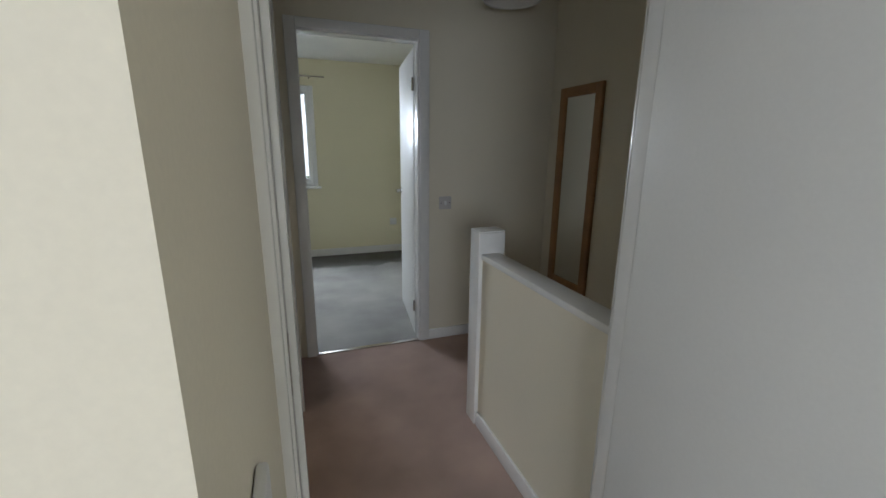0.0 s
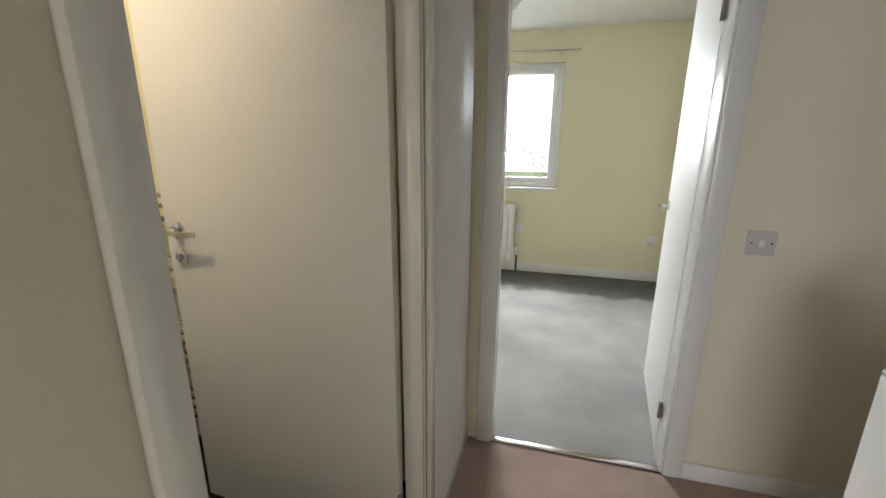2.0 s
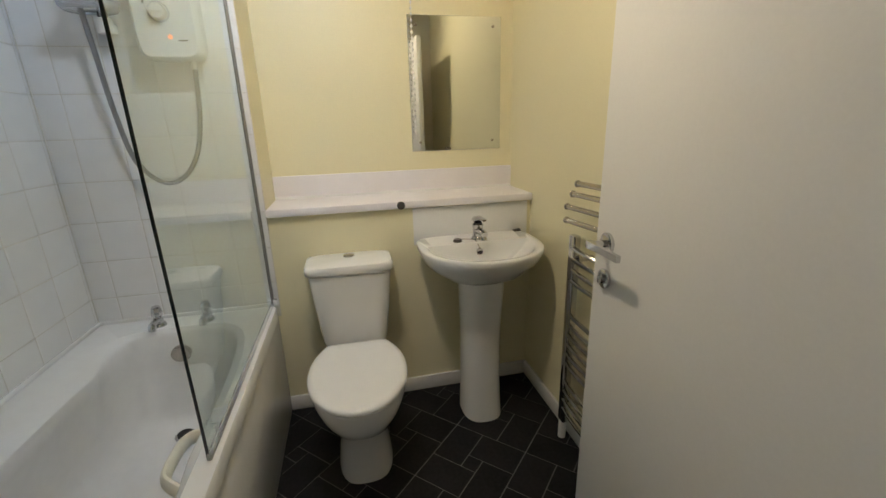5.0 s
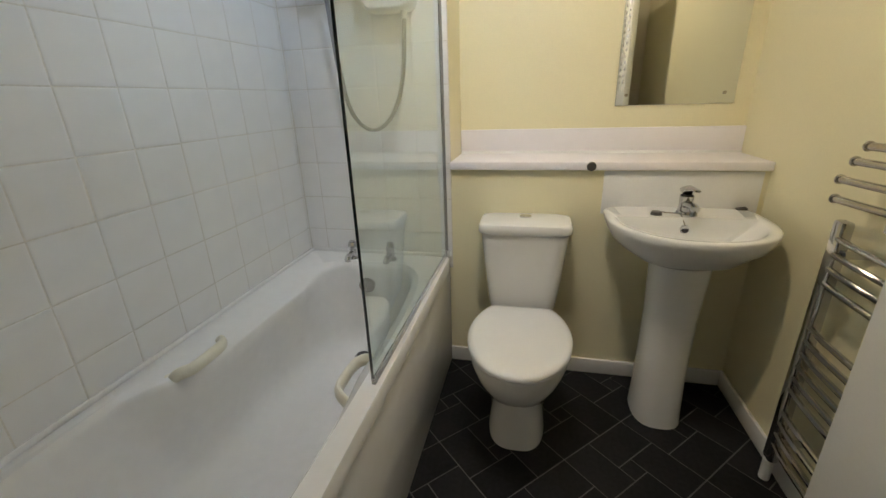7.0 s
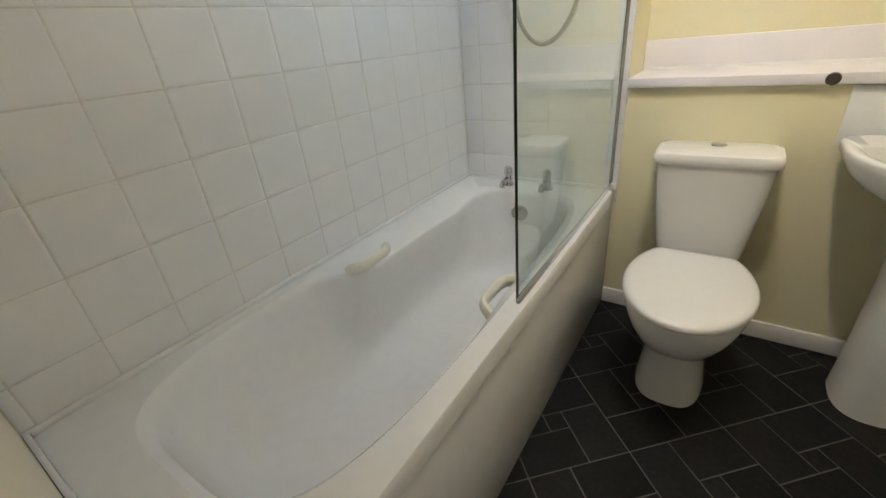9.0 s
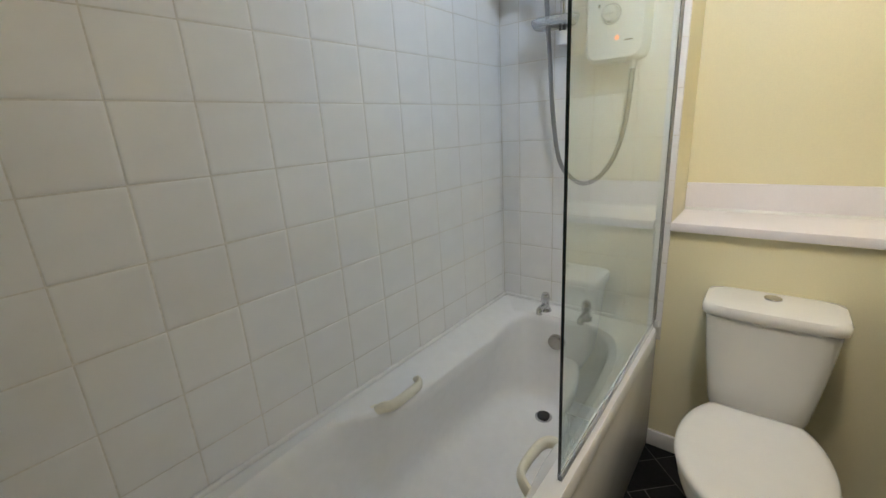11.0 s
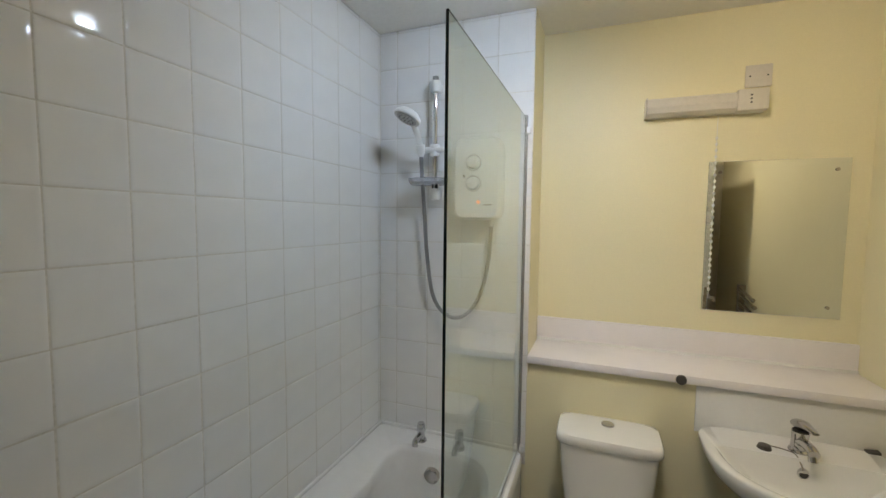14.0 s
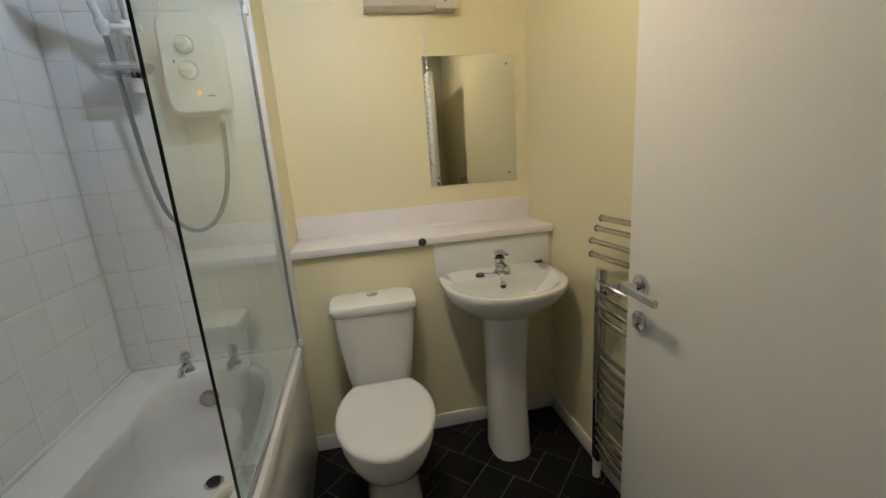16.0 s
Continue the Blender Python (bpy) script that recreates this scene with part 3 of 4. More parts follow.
dr = part("drain", rodm((0.300, 0.352, 0.1685), (0.300, 0.352, 0.176), 0.036, bevel=0.003, seg=28), CHROME, bath, "chrome plug hole with dark plug")
part("plug", rodm((0.300, 0.352, 0.176), (0.300, 0.352, 0.183), 0.026, seg=24), DARK, dr)
for y, s in ((0.084, 1), (0.652, -1)):
    line = [(0.795, y, 0.528), (0.799, y + 0.034 * s, 0.546), (0.825, y + 0.060 * s, 0.549), (0.885, y + 0.066 * s, 0.550), (0.945, y + 0.062 * s, 0.549), (0.973, y + 0.036 * s, 0.546), (0.977, y, 0.528)]
    bm = sweep(line, 0.0112, 12, 6)
    for v in bm.verts:
        v.co.z = (0.545 if s > 0 else 0.532) + (v.co.z - 0.545) * 1.75
    part("grip_handle", bm, IVORY, bath, "cream plastic grip handle")
    for x in (0.795, 0.977):
        part("handle_foot", boxes((x - 0.014, x + 0.014, y - 0.010, y + 0.010, 0.520, 0.544), bevel=0.005), IVORY, bath)


solid("bath_sealant", boxes((0.0, BX, 0.0, 0.013, rim - 0.002, rim + 0.016), (0.0, 0.013, 0.013, 0.69, rim - 0.002, rim + 0.016), (BX - 0.013, BX, 0.013, 0.69, rim - 0.002, rim + 0.016), bevel=0.006), ACRYLIC, "white sealant bead along the bath", "trim")


def pillar_tap(y):
    t = thing("bath_tap", (0.080, y, rim), "chrome pillar bath tap", "tap", "bath taps")
    part("base", rodm((0.080, y, rim - 0.001), (0.080, y, rim + 0.013), 0.028, 0.023, bevel=0.002), CHROME, t)
    part("body", rodm((0.080, y, rim + 0.013), (0.080, y, rim + 0.048), 0.019, 0.016), CHROME, t)
    part("spout", sweep([(0.080, y, rim + 0.028), (0.112, y, rim + 0.028), (0.140, y, rim + 0.024), (0.147, y, rim + 0.006)], 0.0135), CHROME, t)
    part("head", rodm((0.080, y, rim + 0.048), (0.080, y, rim + 0.080), 0.023, 0.018, seg=8, bevel=0.003), CHROME, t)
    part("cap", rodm((0.080, y, rim + 0.080), (0.080, y, rim + 0.085), 0.013), CHROME, t)


pillar_tap(0.256)
pillar_tap(0.436)

screen = thing("bath_screen", (0.0, 0.685, rim), "clear hinged glass bath screen with chrome post", "shower screen")
g = part("glass", boxes((0.022, 0.934, 0.682, 0.688, 0.582, 1.980)), GLASS, screen, "clear greenish glass panel", smooth=False)
g.visible_shadow = False
part("front_edge", boxes((0.9345, 0.9375, 0.6815, 0.6885, 0.580, 1.983), bevel=0.001), GLASSEDGE, screen, "dark edge strip")
part("top_edge", boxes((0.022, 0.9345, 0.6825, 0.6875, 1.9805, 1.983)), GLASSEDGE, screen)
part("bottom_seal", boxes((0.022, 0.934, 0.679, 0.691, 0.5585, 0.5815), bevel=0.002), CLEARPL, screen, "clear plastic seal")
part("hinge_post", rodm((0.012, 0.686, 0.562), (0.012, 0.686, 1.992), 0.0075), ALUMINIUM, screen)
part("wall_profile", boxes((0.0, 0.010, 0.6775, 0.694, 0.562, 1.990), bevel=0.002), ALUMINIUM, screen)
for z in (0.575, 1.93):
    part("pivot_block", boxes((0.0005, 0.018, 0.690, 0.708, z - 0.014, z + 0.014), bevel=0.003), PLASTIC, screen, "white plastic pivot block")

# ---- electric shower ----
shower = thing("electric_shower", (0, 0.50, 1.55), "white electric shower unit with two dials on tiles", "electric shower")
cy, z0, z1 = 0.497, 1.562, 1.905
rings = [[(x, cy + (p[0] - 0) * k, (z0 + z1) / 2 + (p[1]) * k2) for p in [(q[0], q[1]) for q in oval(0, 0, 0.104, (z1 - z0) / 2, 0, 7, 48)]] for x, k, k2 in ((0.001, 0.97, 0.985), (0.05, 1.0, 1.0), (0.078, 0.97, 0.985), (0.09, 0.88, 0.94))]
part("casing", loft(rings), PLASTIC, shower, limit=40)
for z in (1.797, 1.712):
    k = part("dial", rodm((0.0895, cy - 0.012, z), (0.116, cy - 0.012, z), 0.028, 0.023, bevel=0.003, seg=28), PLASTIC, shower, "round white control dial")
    part("dial_ring", rodm((0.0888, cy - 0.012, z), (0.0925, cy - 0.012, z), 0.034, seg=28), DIALGREY, k)
    part("grip_bar", boxes((0.1155, 0.122, cy - 0.034, cy + 0.010, z - 0.005, z + 0.005), bevel=0.002), PLASTIC, k)
part("pointer", boxes((0.0895, 0.0905, cy - 0.058, cy - 0.050, 1.738, 1.748)), INK, shower)
part("indicator_lamp", rodm((0.0885, cy + 0.010, 1.635), (0.0915, cy + 0.010, 1.635), 0.008), NEON, shower, "small red indicator lamp")
part("print_bar", boxes((0.0890, 0.0905, cy + 0.034, cy + 0.064, 1.622, 1.627)), INK, shower)
part("outlet", rodm((0.05, cy + 0.057, 1.566), (0.05, cy + 0.057, 1.535), 0.013, 0.010), PLASTIC, shower)

riser = thing("shower_rail", (0, 0.285, 1.70), "chrome shower riser rail with white brackets and soap dish", "shower rail")
RYY = 0.303
part("rail", rodm((0.055, RYY, 1.665), (0.055, RYY, 2.15), 0.010), CHROME, riser)
for z in (2.132, 1.672):
    b_ = part("bracket", boxes((0.001, 0.058, RYY - 0.015, RYY + 0.015, z - 0.018, z + 0.018), bevel=0.007), PLASTIC, riser, "white plastic bracket")
    part("collar", rodm((0.055, RYY, z - 0.024), (0.055, RYY, z + 0.024), 0.023, bevel=0.005, seg=24), PLASTIC, b_)
    part("end_clip", boxes((0.046, 0.064, RYY - 0.012, RYY + 0.012, z + 0.0245, z + 0.044), bevel=0.003), ALUMINIUM if z > 2 else DARK, b_, "grey end clip")
sl = part("slider", rodm((0.072, RYY - 0.072, 1.862), (0.060, RYY + 0.050, 1.862), 0.014, 0.012, bevel=0.004, seg=18), PLASTIC, riser, "white slider holder")
part("slider_body", rodm((0.055, RYY, 1.836), (0.055, RYY, 1.886), 0.021, bevel=0.004, seg=22), PLASTIC, sl)
part("handset_cup", rodm((0.090, RYY - 0.052, 1.842), (0.100, RYY - 0.052, 1.880), 0.017, 0.021, bevel=0.003, seg=20), PLASTIC, sl)
rings = [oval(0.082, RYY - 0.022, r * 0.72, r, z, 2.3) for z, r in ((1.716, 0.058), (1.710, 0.074), (1.722, 0.084), (1.738, 0.088), (1.736, 0.082), (1.724, 0.074), (1.718, 0.060))]
part("soap_dish", loft(rings), CLEARPL, riser, "clear plastic soap dish")

hand = thing("hand_shower", (0.11, 0.25, 1.87), "white handheld shower resting in its holder", "hand shower")
stem = sweep([(0.090, RYY - 0.052, 1.832), (0.102, RYY - 0.052, 1.875), (0.128, RYY - 0.055, 1.925), (0.170, RYY - 0.060, 1.972)], 0.0135)
part("handle", stem, PLASTIC, hand)
c, dn = Vector((0.200, RYY - 0.062, 1.978)), Vector((0.34, -0.30, -0.89)).normalized()
hd = part("spray_head", loft([[c + dn * h_ + q * (r_ * math.cos(k_ * math.pi / 18)) + dn.cross(q) * (r_ * math.sin(k_ * math.pi / 18)) for k_ in range(36)]
                              for q in (dn.orthogonal().normalized(),) for h_, r_ in ((-0.024, 0.020), (-0.018, 0.040), (-0.004, 0.055), (0.006, 0.058), (0.012, 0.055))]), PLASTIC, hand)
pl_ = part("spray_plate", rodm(c + dn * 0.0115, c + dn * 0.0145, 0.043, seg=32), DIALGREY, hd, "pale grey nozzle plate")
q = dn.orthogonal().normalized()
nz = bmesh.new()
for ring, count in ((0.014, 6), (0.030, 12)):
    for k_ in range(count):
        e_ = c + (q * math.cos(2 * math.pi * k_ / count) + dn.cross(q) * math.sin(2 * math.pi * k_ / count)) * ring
        rod(nz, e_ + dn * 0.014, e_ + dn * 0.0165, 0.0028, seg=6)
part("nozzles", nz, GREYPLUG, hd)
hose = thing("shower_hose", (0.05, 0.4, 1.2), "grey flexible shower hose hanging in a loop", "shower hose")
part("hose", sweep([(0.088, RYY - 0.052, 1.835), (0.080, RYY - 0.050, 1.75), (0.068, RYY - 0.042, 1.58), (0.060, RYY - 0.034, 1.42), (0.055, RYY - 0.012, 1.25), (0.052, RYY + 0.026, 1.168), (0.050, RYY + 0.088, 1.130), (0.050, RYY + 0.155, 1.160), (0.050, RYY + 0.208, 1.245), (0.050, RYY + 0.238, 1.37), (0.05, cy + 0.057, 1.54)], 0.0088, 10, 8), HOSE, hose)

# ---- toilet ----
toilet = thing("toilet", (0.3, 1.04, 0), "white close-coupled toilet with closed lid", "toilet")
ty = 1.04
pan = [oval(0.335, ty, 0.205, 0.110, 0.0, 3), oval(0.335, ty, 0.203, 0.110, 0.02, 3), oval(0.33, ty, 0.192, 0.098, 0.10, 2.8), oval(0.325, ty, 0.185, 0.090, 0.18, 2.6), oval(0.335, ty, 0.205, 0.098, 0.225, 2.5),
       oval(0.37, ty, 0.255, 0.140, 0.275, 2.4), oval(0.395, ty, 0.265, 0.162, 0.33, 2.3), oval(0.42, ty, 0.260, 0.175, 0.385, 2.3), oval(0.42, ty, 0.256, 0.174, 0.402, 2.3)]
part("pan", loft(pan), CERAMIC, toilet, limit=60)
part("pan_shelf", boxes((0.03, 0.26, ty - 0.095, ty + 0.095, 0.30, 0.400), bevel=0.02), CERAMIC, toilet)


def seat_ring(z, grow):
    pts = []
    for i in range(56):
        a = 2 * math.pi * i / 56
        x, y = 0.434 + (0.257 + grow) * math.cos(a), (0.186 + grow) * math.sin(a)
        if x < 0.434:
            y = (0.186 + grow) * math.copysign(abs(math.sin(a)) ** 0.72, y) * (1.0 - 0.06 * ((0.434 - x) / 0.25) ** 2)
        pts.append((max(x, 0.222 - grow), ty + y, z))
    return pts


part("seat", loft([seat_ring(0.403, -0.012), seat_ring(0.406, -0.004), seat_ring(0.416, -0.004), seat_ring(0.419, -0.010)]), SEAT, toilet, "white plastic seat", limit=50)
part("lid", loft([seat_ring(0.4205, -0.008), seat_ring(0.423, 0.0), seat_ring(0.432, 0.0), seat_ring(0.439, -0.006), seat_ring(0.443, -0.022), seat_ring(0.445, -0.06)]), SEAT, toilet, "closed white plastic lid", limit=50)
for dy in (-0.075, 0.075):
    part("seat_hinge", rodm((0.214, ty + dy - 0.02, 0.420), (0.214, ty + dy + 0.02, 0.420), 0.007), PLASTIC, toilet)
cis = [oval(0.10, ty, 0.080, 0.128, 0.385, 6), oval(0.10, ty, 0.086, 0.138, 0.42, 6), oval(0.104, ty, 0.095, 0.160, 0.60, 6), oval(0.106, ty, 0.098, 0.172, 0.735, 6)]
part("cistern", loft(cis), CERAMIC, toilet, limit=50)
lid = [oval(0.106, ty, 0.100, 0.178, 0.7355, 6), oval(0.106, ty, 0.105, 0.184, 0.742, 6), oval(0.106, ty, 0.105, 0.184, 0.764, 6), oval(0.106, ty, 0.100, 0.179, 0.774, 6), oval(0.106, ty, 0.085, 0.165, 0.777, 6)]
part("cistern_lid", loft(lid), CERAMIC, toilet, limit=50)
fb = part("flush_button", rodm((0.075, ty, 0.777), (0.075, ty, 0.784), 0.024, bevel=0.002, seg=28), CHROME, toilet, "chrome dual flush button")

# ---- basin ----
basin = thing("pedestal_basin", (0.2, 1.585, 0), "white ceramic pedestal wash basin", "washbasin")
by, rimz = 1.610, 0.813


def d_ring(depth, half, z, inset=0.0, back=0.003, count=48):
    """A rounded D: straight at the wall, bowed towards the room."""
    pts = []
    for i in range(count):
        a = 2 * math.pi * i / count
        c, s = math.cos(a), math.sin(a)
        mid = 0.17
        if c >= 0:
            x = mid + (depth - inset - mid) * abs(c) ** 0.92
            y = (half - inset) * math.copysign(abs(s) ** 0.92, s)
        else:
            x = mid - (mid - back - inset) * abs(c) ** 0.30
            y = (half - inset) * math.copysign(abs(s) ** 0.55, s)
        pts.append((x, by + y, z))
    return pts


def bowl(cx, rx, ry, z):
    return oval(cx, by, rx, ry, z, 2.6, 48)


body = [bowl(0.19, 0.09, 0.10, 0.655), bowl(0.205, 0.135, 0.16, 0.684), d_ring(0.375, 0.222, 0.718), d_ring(0.425, 0.252, 0.752), d_ring(0.444, 0.268, 0.786), d_ring(0.447, 0.271, rimz - 0.008), d_ring(0.445, 0.270, rimz - 0.003), d_ring(0.439, 0.265, rimz),
        d_ring(0.420, 0.240, rimz - 0.001, back=0.150), d_ring(0.413, 0.232, rimz - 0.007, back=0.153), d_ring(0.388, 0.205, rimz - 0.042, back=0.160), d_ring(0.345, 0.155, rimz - 0.088, back=0.168), bowl(0.260, 0.075, 0.09, rimz - 0.118), bowl(0.260, 0.025, 0.025, rimz - 0.125)]
part("bowl", loft(body), CERAMIC, basin, limit=55)
ped = [oval(0.215, by - 0.016, 0.118, 0.092, 0.0, 2.6), oval(0.215, by - 0.016, 0.117, 0.091, 0.015, 2.6), oval(0.205, by - 0.013, 0.102, 0.087, 0.2, 2.6), oval(0.20, by - 0.010, 0.098, 0.088, 0.45, 2.6), oval(0.20, by - 0.006, 0.108, 0.098, 0.665, 2.6)]
part("pedestal", loft(ped), CERAMIC, basin, limit=55)
part("splashback", boxes((0.0, 0.006, 1.342, 1.905, 0.78, 0.955), bevel=0.001), PLASTIC, basin, "white splashback strip")
of = part("overflow_ring", rodm((0.150, by + 0.004, 0.772), (0.1665, by + 0.004, 0.769), 0.016, seg=24), CHROME, basin, "chrome overflow with dark hole")
part("overflow_hole", rodm((0.1665, by + 0.004, 0.769), (0.1675, by + 0.004, 0.769), 0.0115, seg=20), DARK, of)
part("waste", rodm((0.260, by, rimz - 0.125), (0.260, by, rimz - 0.120), 0.03, seg=24), CHROME, basin)

mix = thing("mixer_tap", (0.095, by, rimz), "chrome single lever basin mixer tap", "tap")
mx, my = 0.095, by + 0.014
part("base", rodm((mx, my, rimz - 0.001), (mx, my, rimz + 0.010), 0.030, 0.026, bevel=0.002, seg=28), CHROME, mix)
part("body", loft([oval(mx + o_, my, r_, r_, rimz + z_, 2.0, 28) for z_, r_, o_ in ((0.010, 0.0240, 0.0), (0.040, 0.0225, 0.001), (0.062, 0.0245, 0.003), (0.068, 0.0245, 0.003))]), CHROME, mix)
part("spout", loft([[(mx + x_, my + w_ * math.cos(k_ * math.pi / 8), rimz + z_ + h_ * math.sin(k_ * math.pi / 8)) for k_ in range(16)] for x_, z_, w_, h_ in ((0.010, 0.036, 0.018, 0.016), (0.045, 0.045, 0.017, 0.013), (0.085, 0.045, 0.0165, 0.012), (0.103, 0.040, 0.0155, 0.011))]), CHROME, mix)
part("aerator", rodm((mx + 0.090, my, rimz + 0.036), (mx + 0.096, my, rimz + 0.014), 0.0125, seg=20), CHROME, mix)
part("collar", rodm((mx + 0.003, my, rimz + 0.068), (mx + 0.003, my, rimz + 0.072), 0.0215, seg=24), DARK, mix, "dark joint below the lever")
part("lever", loft([[(mx + x_, my + w_ * math.cos(k_ * math.pi / 8), rimz + z_ + h_ * math.sin(k_ * math.pi / 8)) for k_ in range(16)] for x_, z_, w_, h_ in ((-0.024, 0.082, 0.014, 0.008), (-0.016, 0.087, 0.023, 0.015), (0.010, 0.091, 0.0245, 0.018), (0.030, 0.097, 0.020, 0.012), (0.070, 0.103, 0.014, 0.006), (0.098, 0.104, 0.010, 0.004))]), CHROME, mix, limit=50)
plug = thing("basin_plug", (0.12, by - 0.09, rimz), "dark basin plug resting on the rim on its chain", "plug")
part("stopper", rodm((0.120, by - 0.088, rimz), (0.120, by - 0.088, rimz + 0.012), 0.021, 0.017), GREYPLUG, plug)
part("chain", sweep([(0.120, by - 0.085, rimz + 0.012), (0.112, by - 0.05, rimz + 0.006), (0.135, by - 0.012, rimz + 0.006), (0.156, by - 0.002, rimz - 0.015), (0.168, by + 0.004, 0.776)], 0.002, 6, 5), STEEL, plug)
wedge = thing("rubber_wedge", (0.02, by + 0.235, rimz), "small dark rubber wedge lying on the basin corner", "wedge")
part("wedge", loft([[(x_, by + 0.218, rimz + 0.0005), (x_, by + 0.252, rimz + 0.0005), (x_, by + 0.252, rimz + h_), (x_, by + 0.218, rimz + h_ * 0.5)] for x_, h_ in ((0.012, 0.010), (0.034, 0.008))]), GREYPLUG, wedge)

# ---- shelf, mirror, shaver light ----
shelf = thing("shelf", (-0.13, 1.32, 0.955), "white speckled laminate shelf with upstand on the boxed wall", "shelf")
part("board", boxes((-0.275, 0.022, 0.7165, RY - 0.001, 0.960, 0.993), bevel=0.004), LAMINATE, shelf)
part("upstand", boxes((-0.2745, -0.257, 0.7165, RY - 0.001, 0.9935, 1.102), bevel=0.004), LAMINATE, shelf)
part("seal", loft([[(-0.2565, y, 0.9935), (-0.247, y, 0.9935), (-0.2565, y, 1.003)] for y in (0.718, RY - 0.002)]), ACRYLIC, shelf, "white sealant bead")
part("paint_drip_block", boxes((0.0005, 0.012, 0.712, 0.7165, 0.90, 0.959)), GLOSS, shelf)
kn = thing("door_stop", (0.03, 1.288, 0.975), "dark round knob fixed to the shelf edge", "knob")
part("disc", rodm((0.0225, 1.288, 0.976), (0.034, 1.288, 0.976), 0.019, 0.017, bevel=0.002, seg=24), GREYPLUG, kn)

mir = thing("bathroom_mirror", (-0.27, 1.63, 1.19), "frameless rectangular mirror with four screw caps", "mirror")
part("glass", boxes((-0.2735, -0.268, 1.398, 1.862, 1.192, 1.812), bevel=0.002), MIRROR, mir, smooth=False)
part("backing", boxes((-0.2748, -0.2737, 1.400, 1.860, 1.194, 1.810)), GREYPLUG, mir)
for y in (1.44, 1.82):
    for z in (1.235, 1.768):
        part("screw_cap", rodm((-0.268, y, z), (-0.264, y, z), 0.0065, seg=16), STEEL, mir)

sh = thing("shaver_light", (-0.25, 1.35, 2.02), "long white wall light with shaver socket, switched off", "wall light")
rings = [[(x, y, z) for x, z in ((-0.275, 2.000), (-0.235, 2.000), (-0.212, 2.012), (-0.205, 2.035), (-0.212, 2.067), (-0.235, 2.077), (-0.275, 2.077))] for y in (1.155, 1.47)]
part("diffuser", loft(rings), BEIGE, sh, limit=25)
so = part("socket_end", boxes((-0.275, -0.203, 1.4705, 1.572, 1.998, 2.079), bevel=0.004), BEIGE, sh)
for z in (2.027, 2.041, 2.055):
    part("socket_hole", rodm((-0.2035, 1.515, z), (-0.2025, 1.515, z), 0.004, seg=10), INK, so)
part("end_cap", boxes((-0.275, -0.206, 1.147, 1.1545, 2.001, 2.076), bevel=0.003), BEIGE, sh)
cord = thing("pull_cord", (-0.215, 1.41, 1.7), "pale beaded pull cord hanging before the mirror", "pull cord")
part("string", rodm((-0.225, 1.412, 1.985), (-0.228, 1.412, 1.25), 0.0012, seg=6), PLASTIC, cord)
for i in range(26):
    part("bead", ball(bmesh.new(), (-0.226, 1.412, 1.90 - i * 0.0245), 0.0055, sz=1.4, seg=8), SEAT, cord)
fan = thing("wall_blank_plate", (-0.27, 1.55, 2.13), "square white blanking plate with two screws", "switch plate")
pl = part("plate", boxes((-0.2748, -0.266, 1.507, 1.596, 2.100, 2.186), bevel=0.003), BEIGE, fan)
for y in (1.522, 1.581):
    part("screw", rodm((-0.266, y, 2.143), (-0.2652, y, 2.143), 0.0035, seg=10), INK, pl)
part("rosette", rodm((-0.266, 1.5515, 2.143), (-0.264, 1.5515, 2.143), 0.018, seg=24), BEIGE, pl)

# ---- towel rail ----
tr = thing("towel_radiator", (0.7, 1.87, 0.1), "chrome ladder towel radiator on the wall", "towel radiator")
x0, x1, yr = 0.520, 0.96, 1.865
for x in (x0, x1):
    part("upright", boxes((x - 0.021, x + 0.021, yr - 0.014, yr + 0.016, 0.10, 0.915), bevel=0.008), CHROME, tr)
    part("valve", rodm((x, yr, 0.02), (x, yr, 0.10), 0.016), PLASTIC if x == x0 else CHROME, tr, "white radiator valve" if x == x0 else "")
    for z in (0.2, 0.83):
        part("wall_bracket", rodm((x + (0.03 if x == x0 else -0.03), yr, z), (x + (0.03 if x == x0 else -0.03), RY, z), 0.011), CHROME, tr)
for z in [0.868, 0.825, 0.782, 0.739] + [0.600 - i * 0.043 for i in range(6)] + [0.300 - i * 0.043 for i in range(4)]:
    part("rung", sweep([(x0 + 0.01, yr - 0.008, z), (x0 + 0.10, yr - 0.017, z), (x1 - 0.10, yr - 0.017, z), (x1 - 0.01, yr - 0.008, z)], 0.0085, 10, 4), CHROME, tr)
tb = thing("towel_bar", (0.7, 1.87, 1.03), "brushed steel four-arm swing towel holder", "towel bar")
for i, z in enumerate((1.112, 1.073, 1.023, 0.973)):
    tip = (0.580, 0.552, 0.519, 0.520)[i]
    a, b = Vector((tip, yr - 0.035, z)), Vector((1.06, RY - 0.03, z))
    arm = part("arm", rodm(a, b, 0.0095, seg=14), STEEL, tb)
    part("arm_tip", rodm(a - (b - a).normalized() * 0.008, a, 0.0125, bevel=0.002, seg=16), STEEL, arm)
part("wall_mount", boxes((1.045, 1.075, RY - 0.045, RY, 0.94, 1.14), bevel=0.004), STEEL, tb)

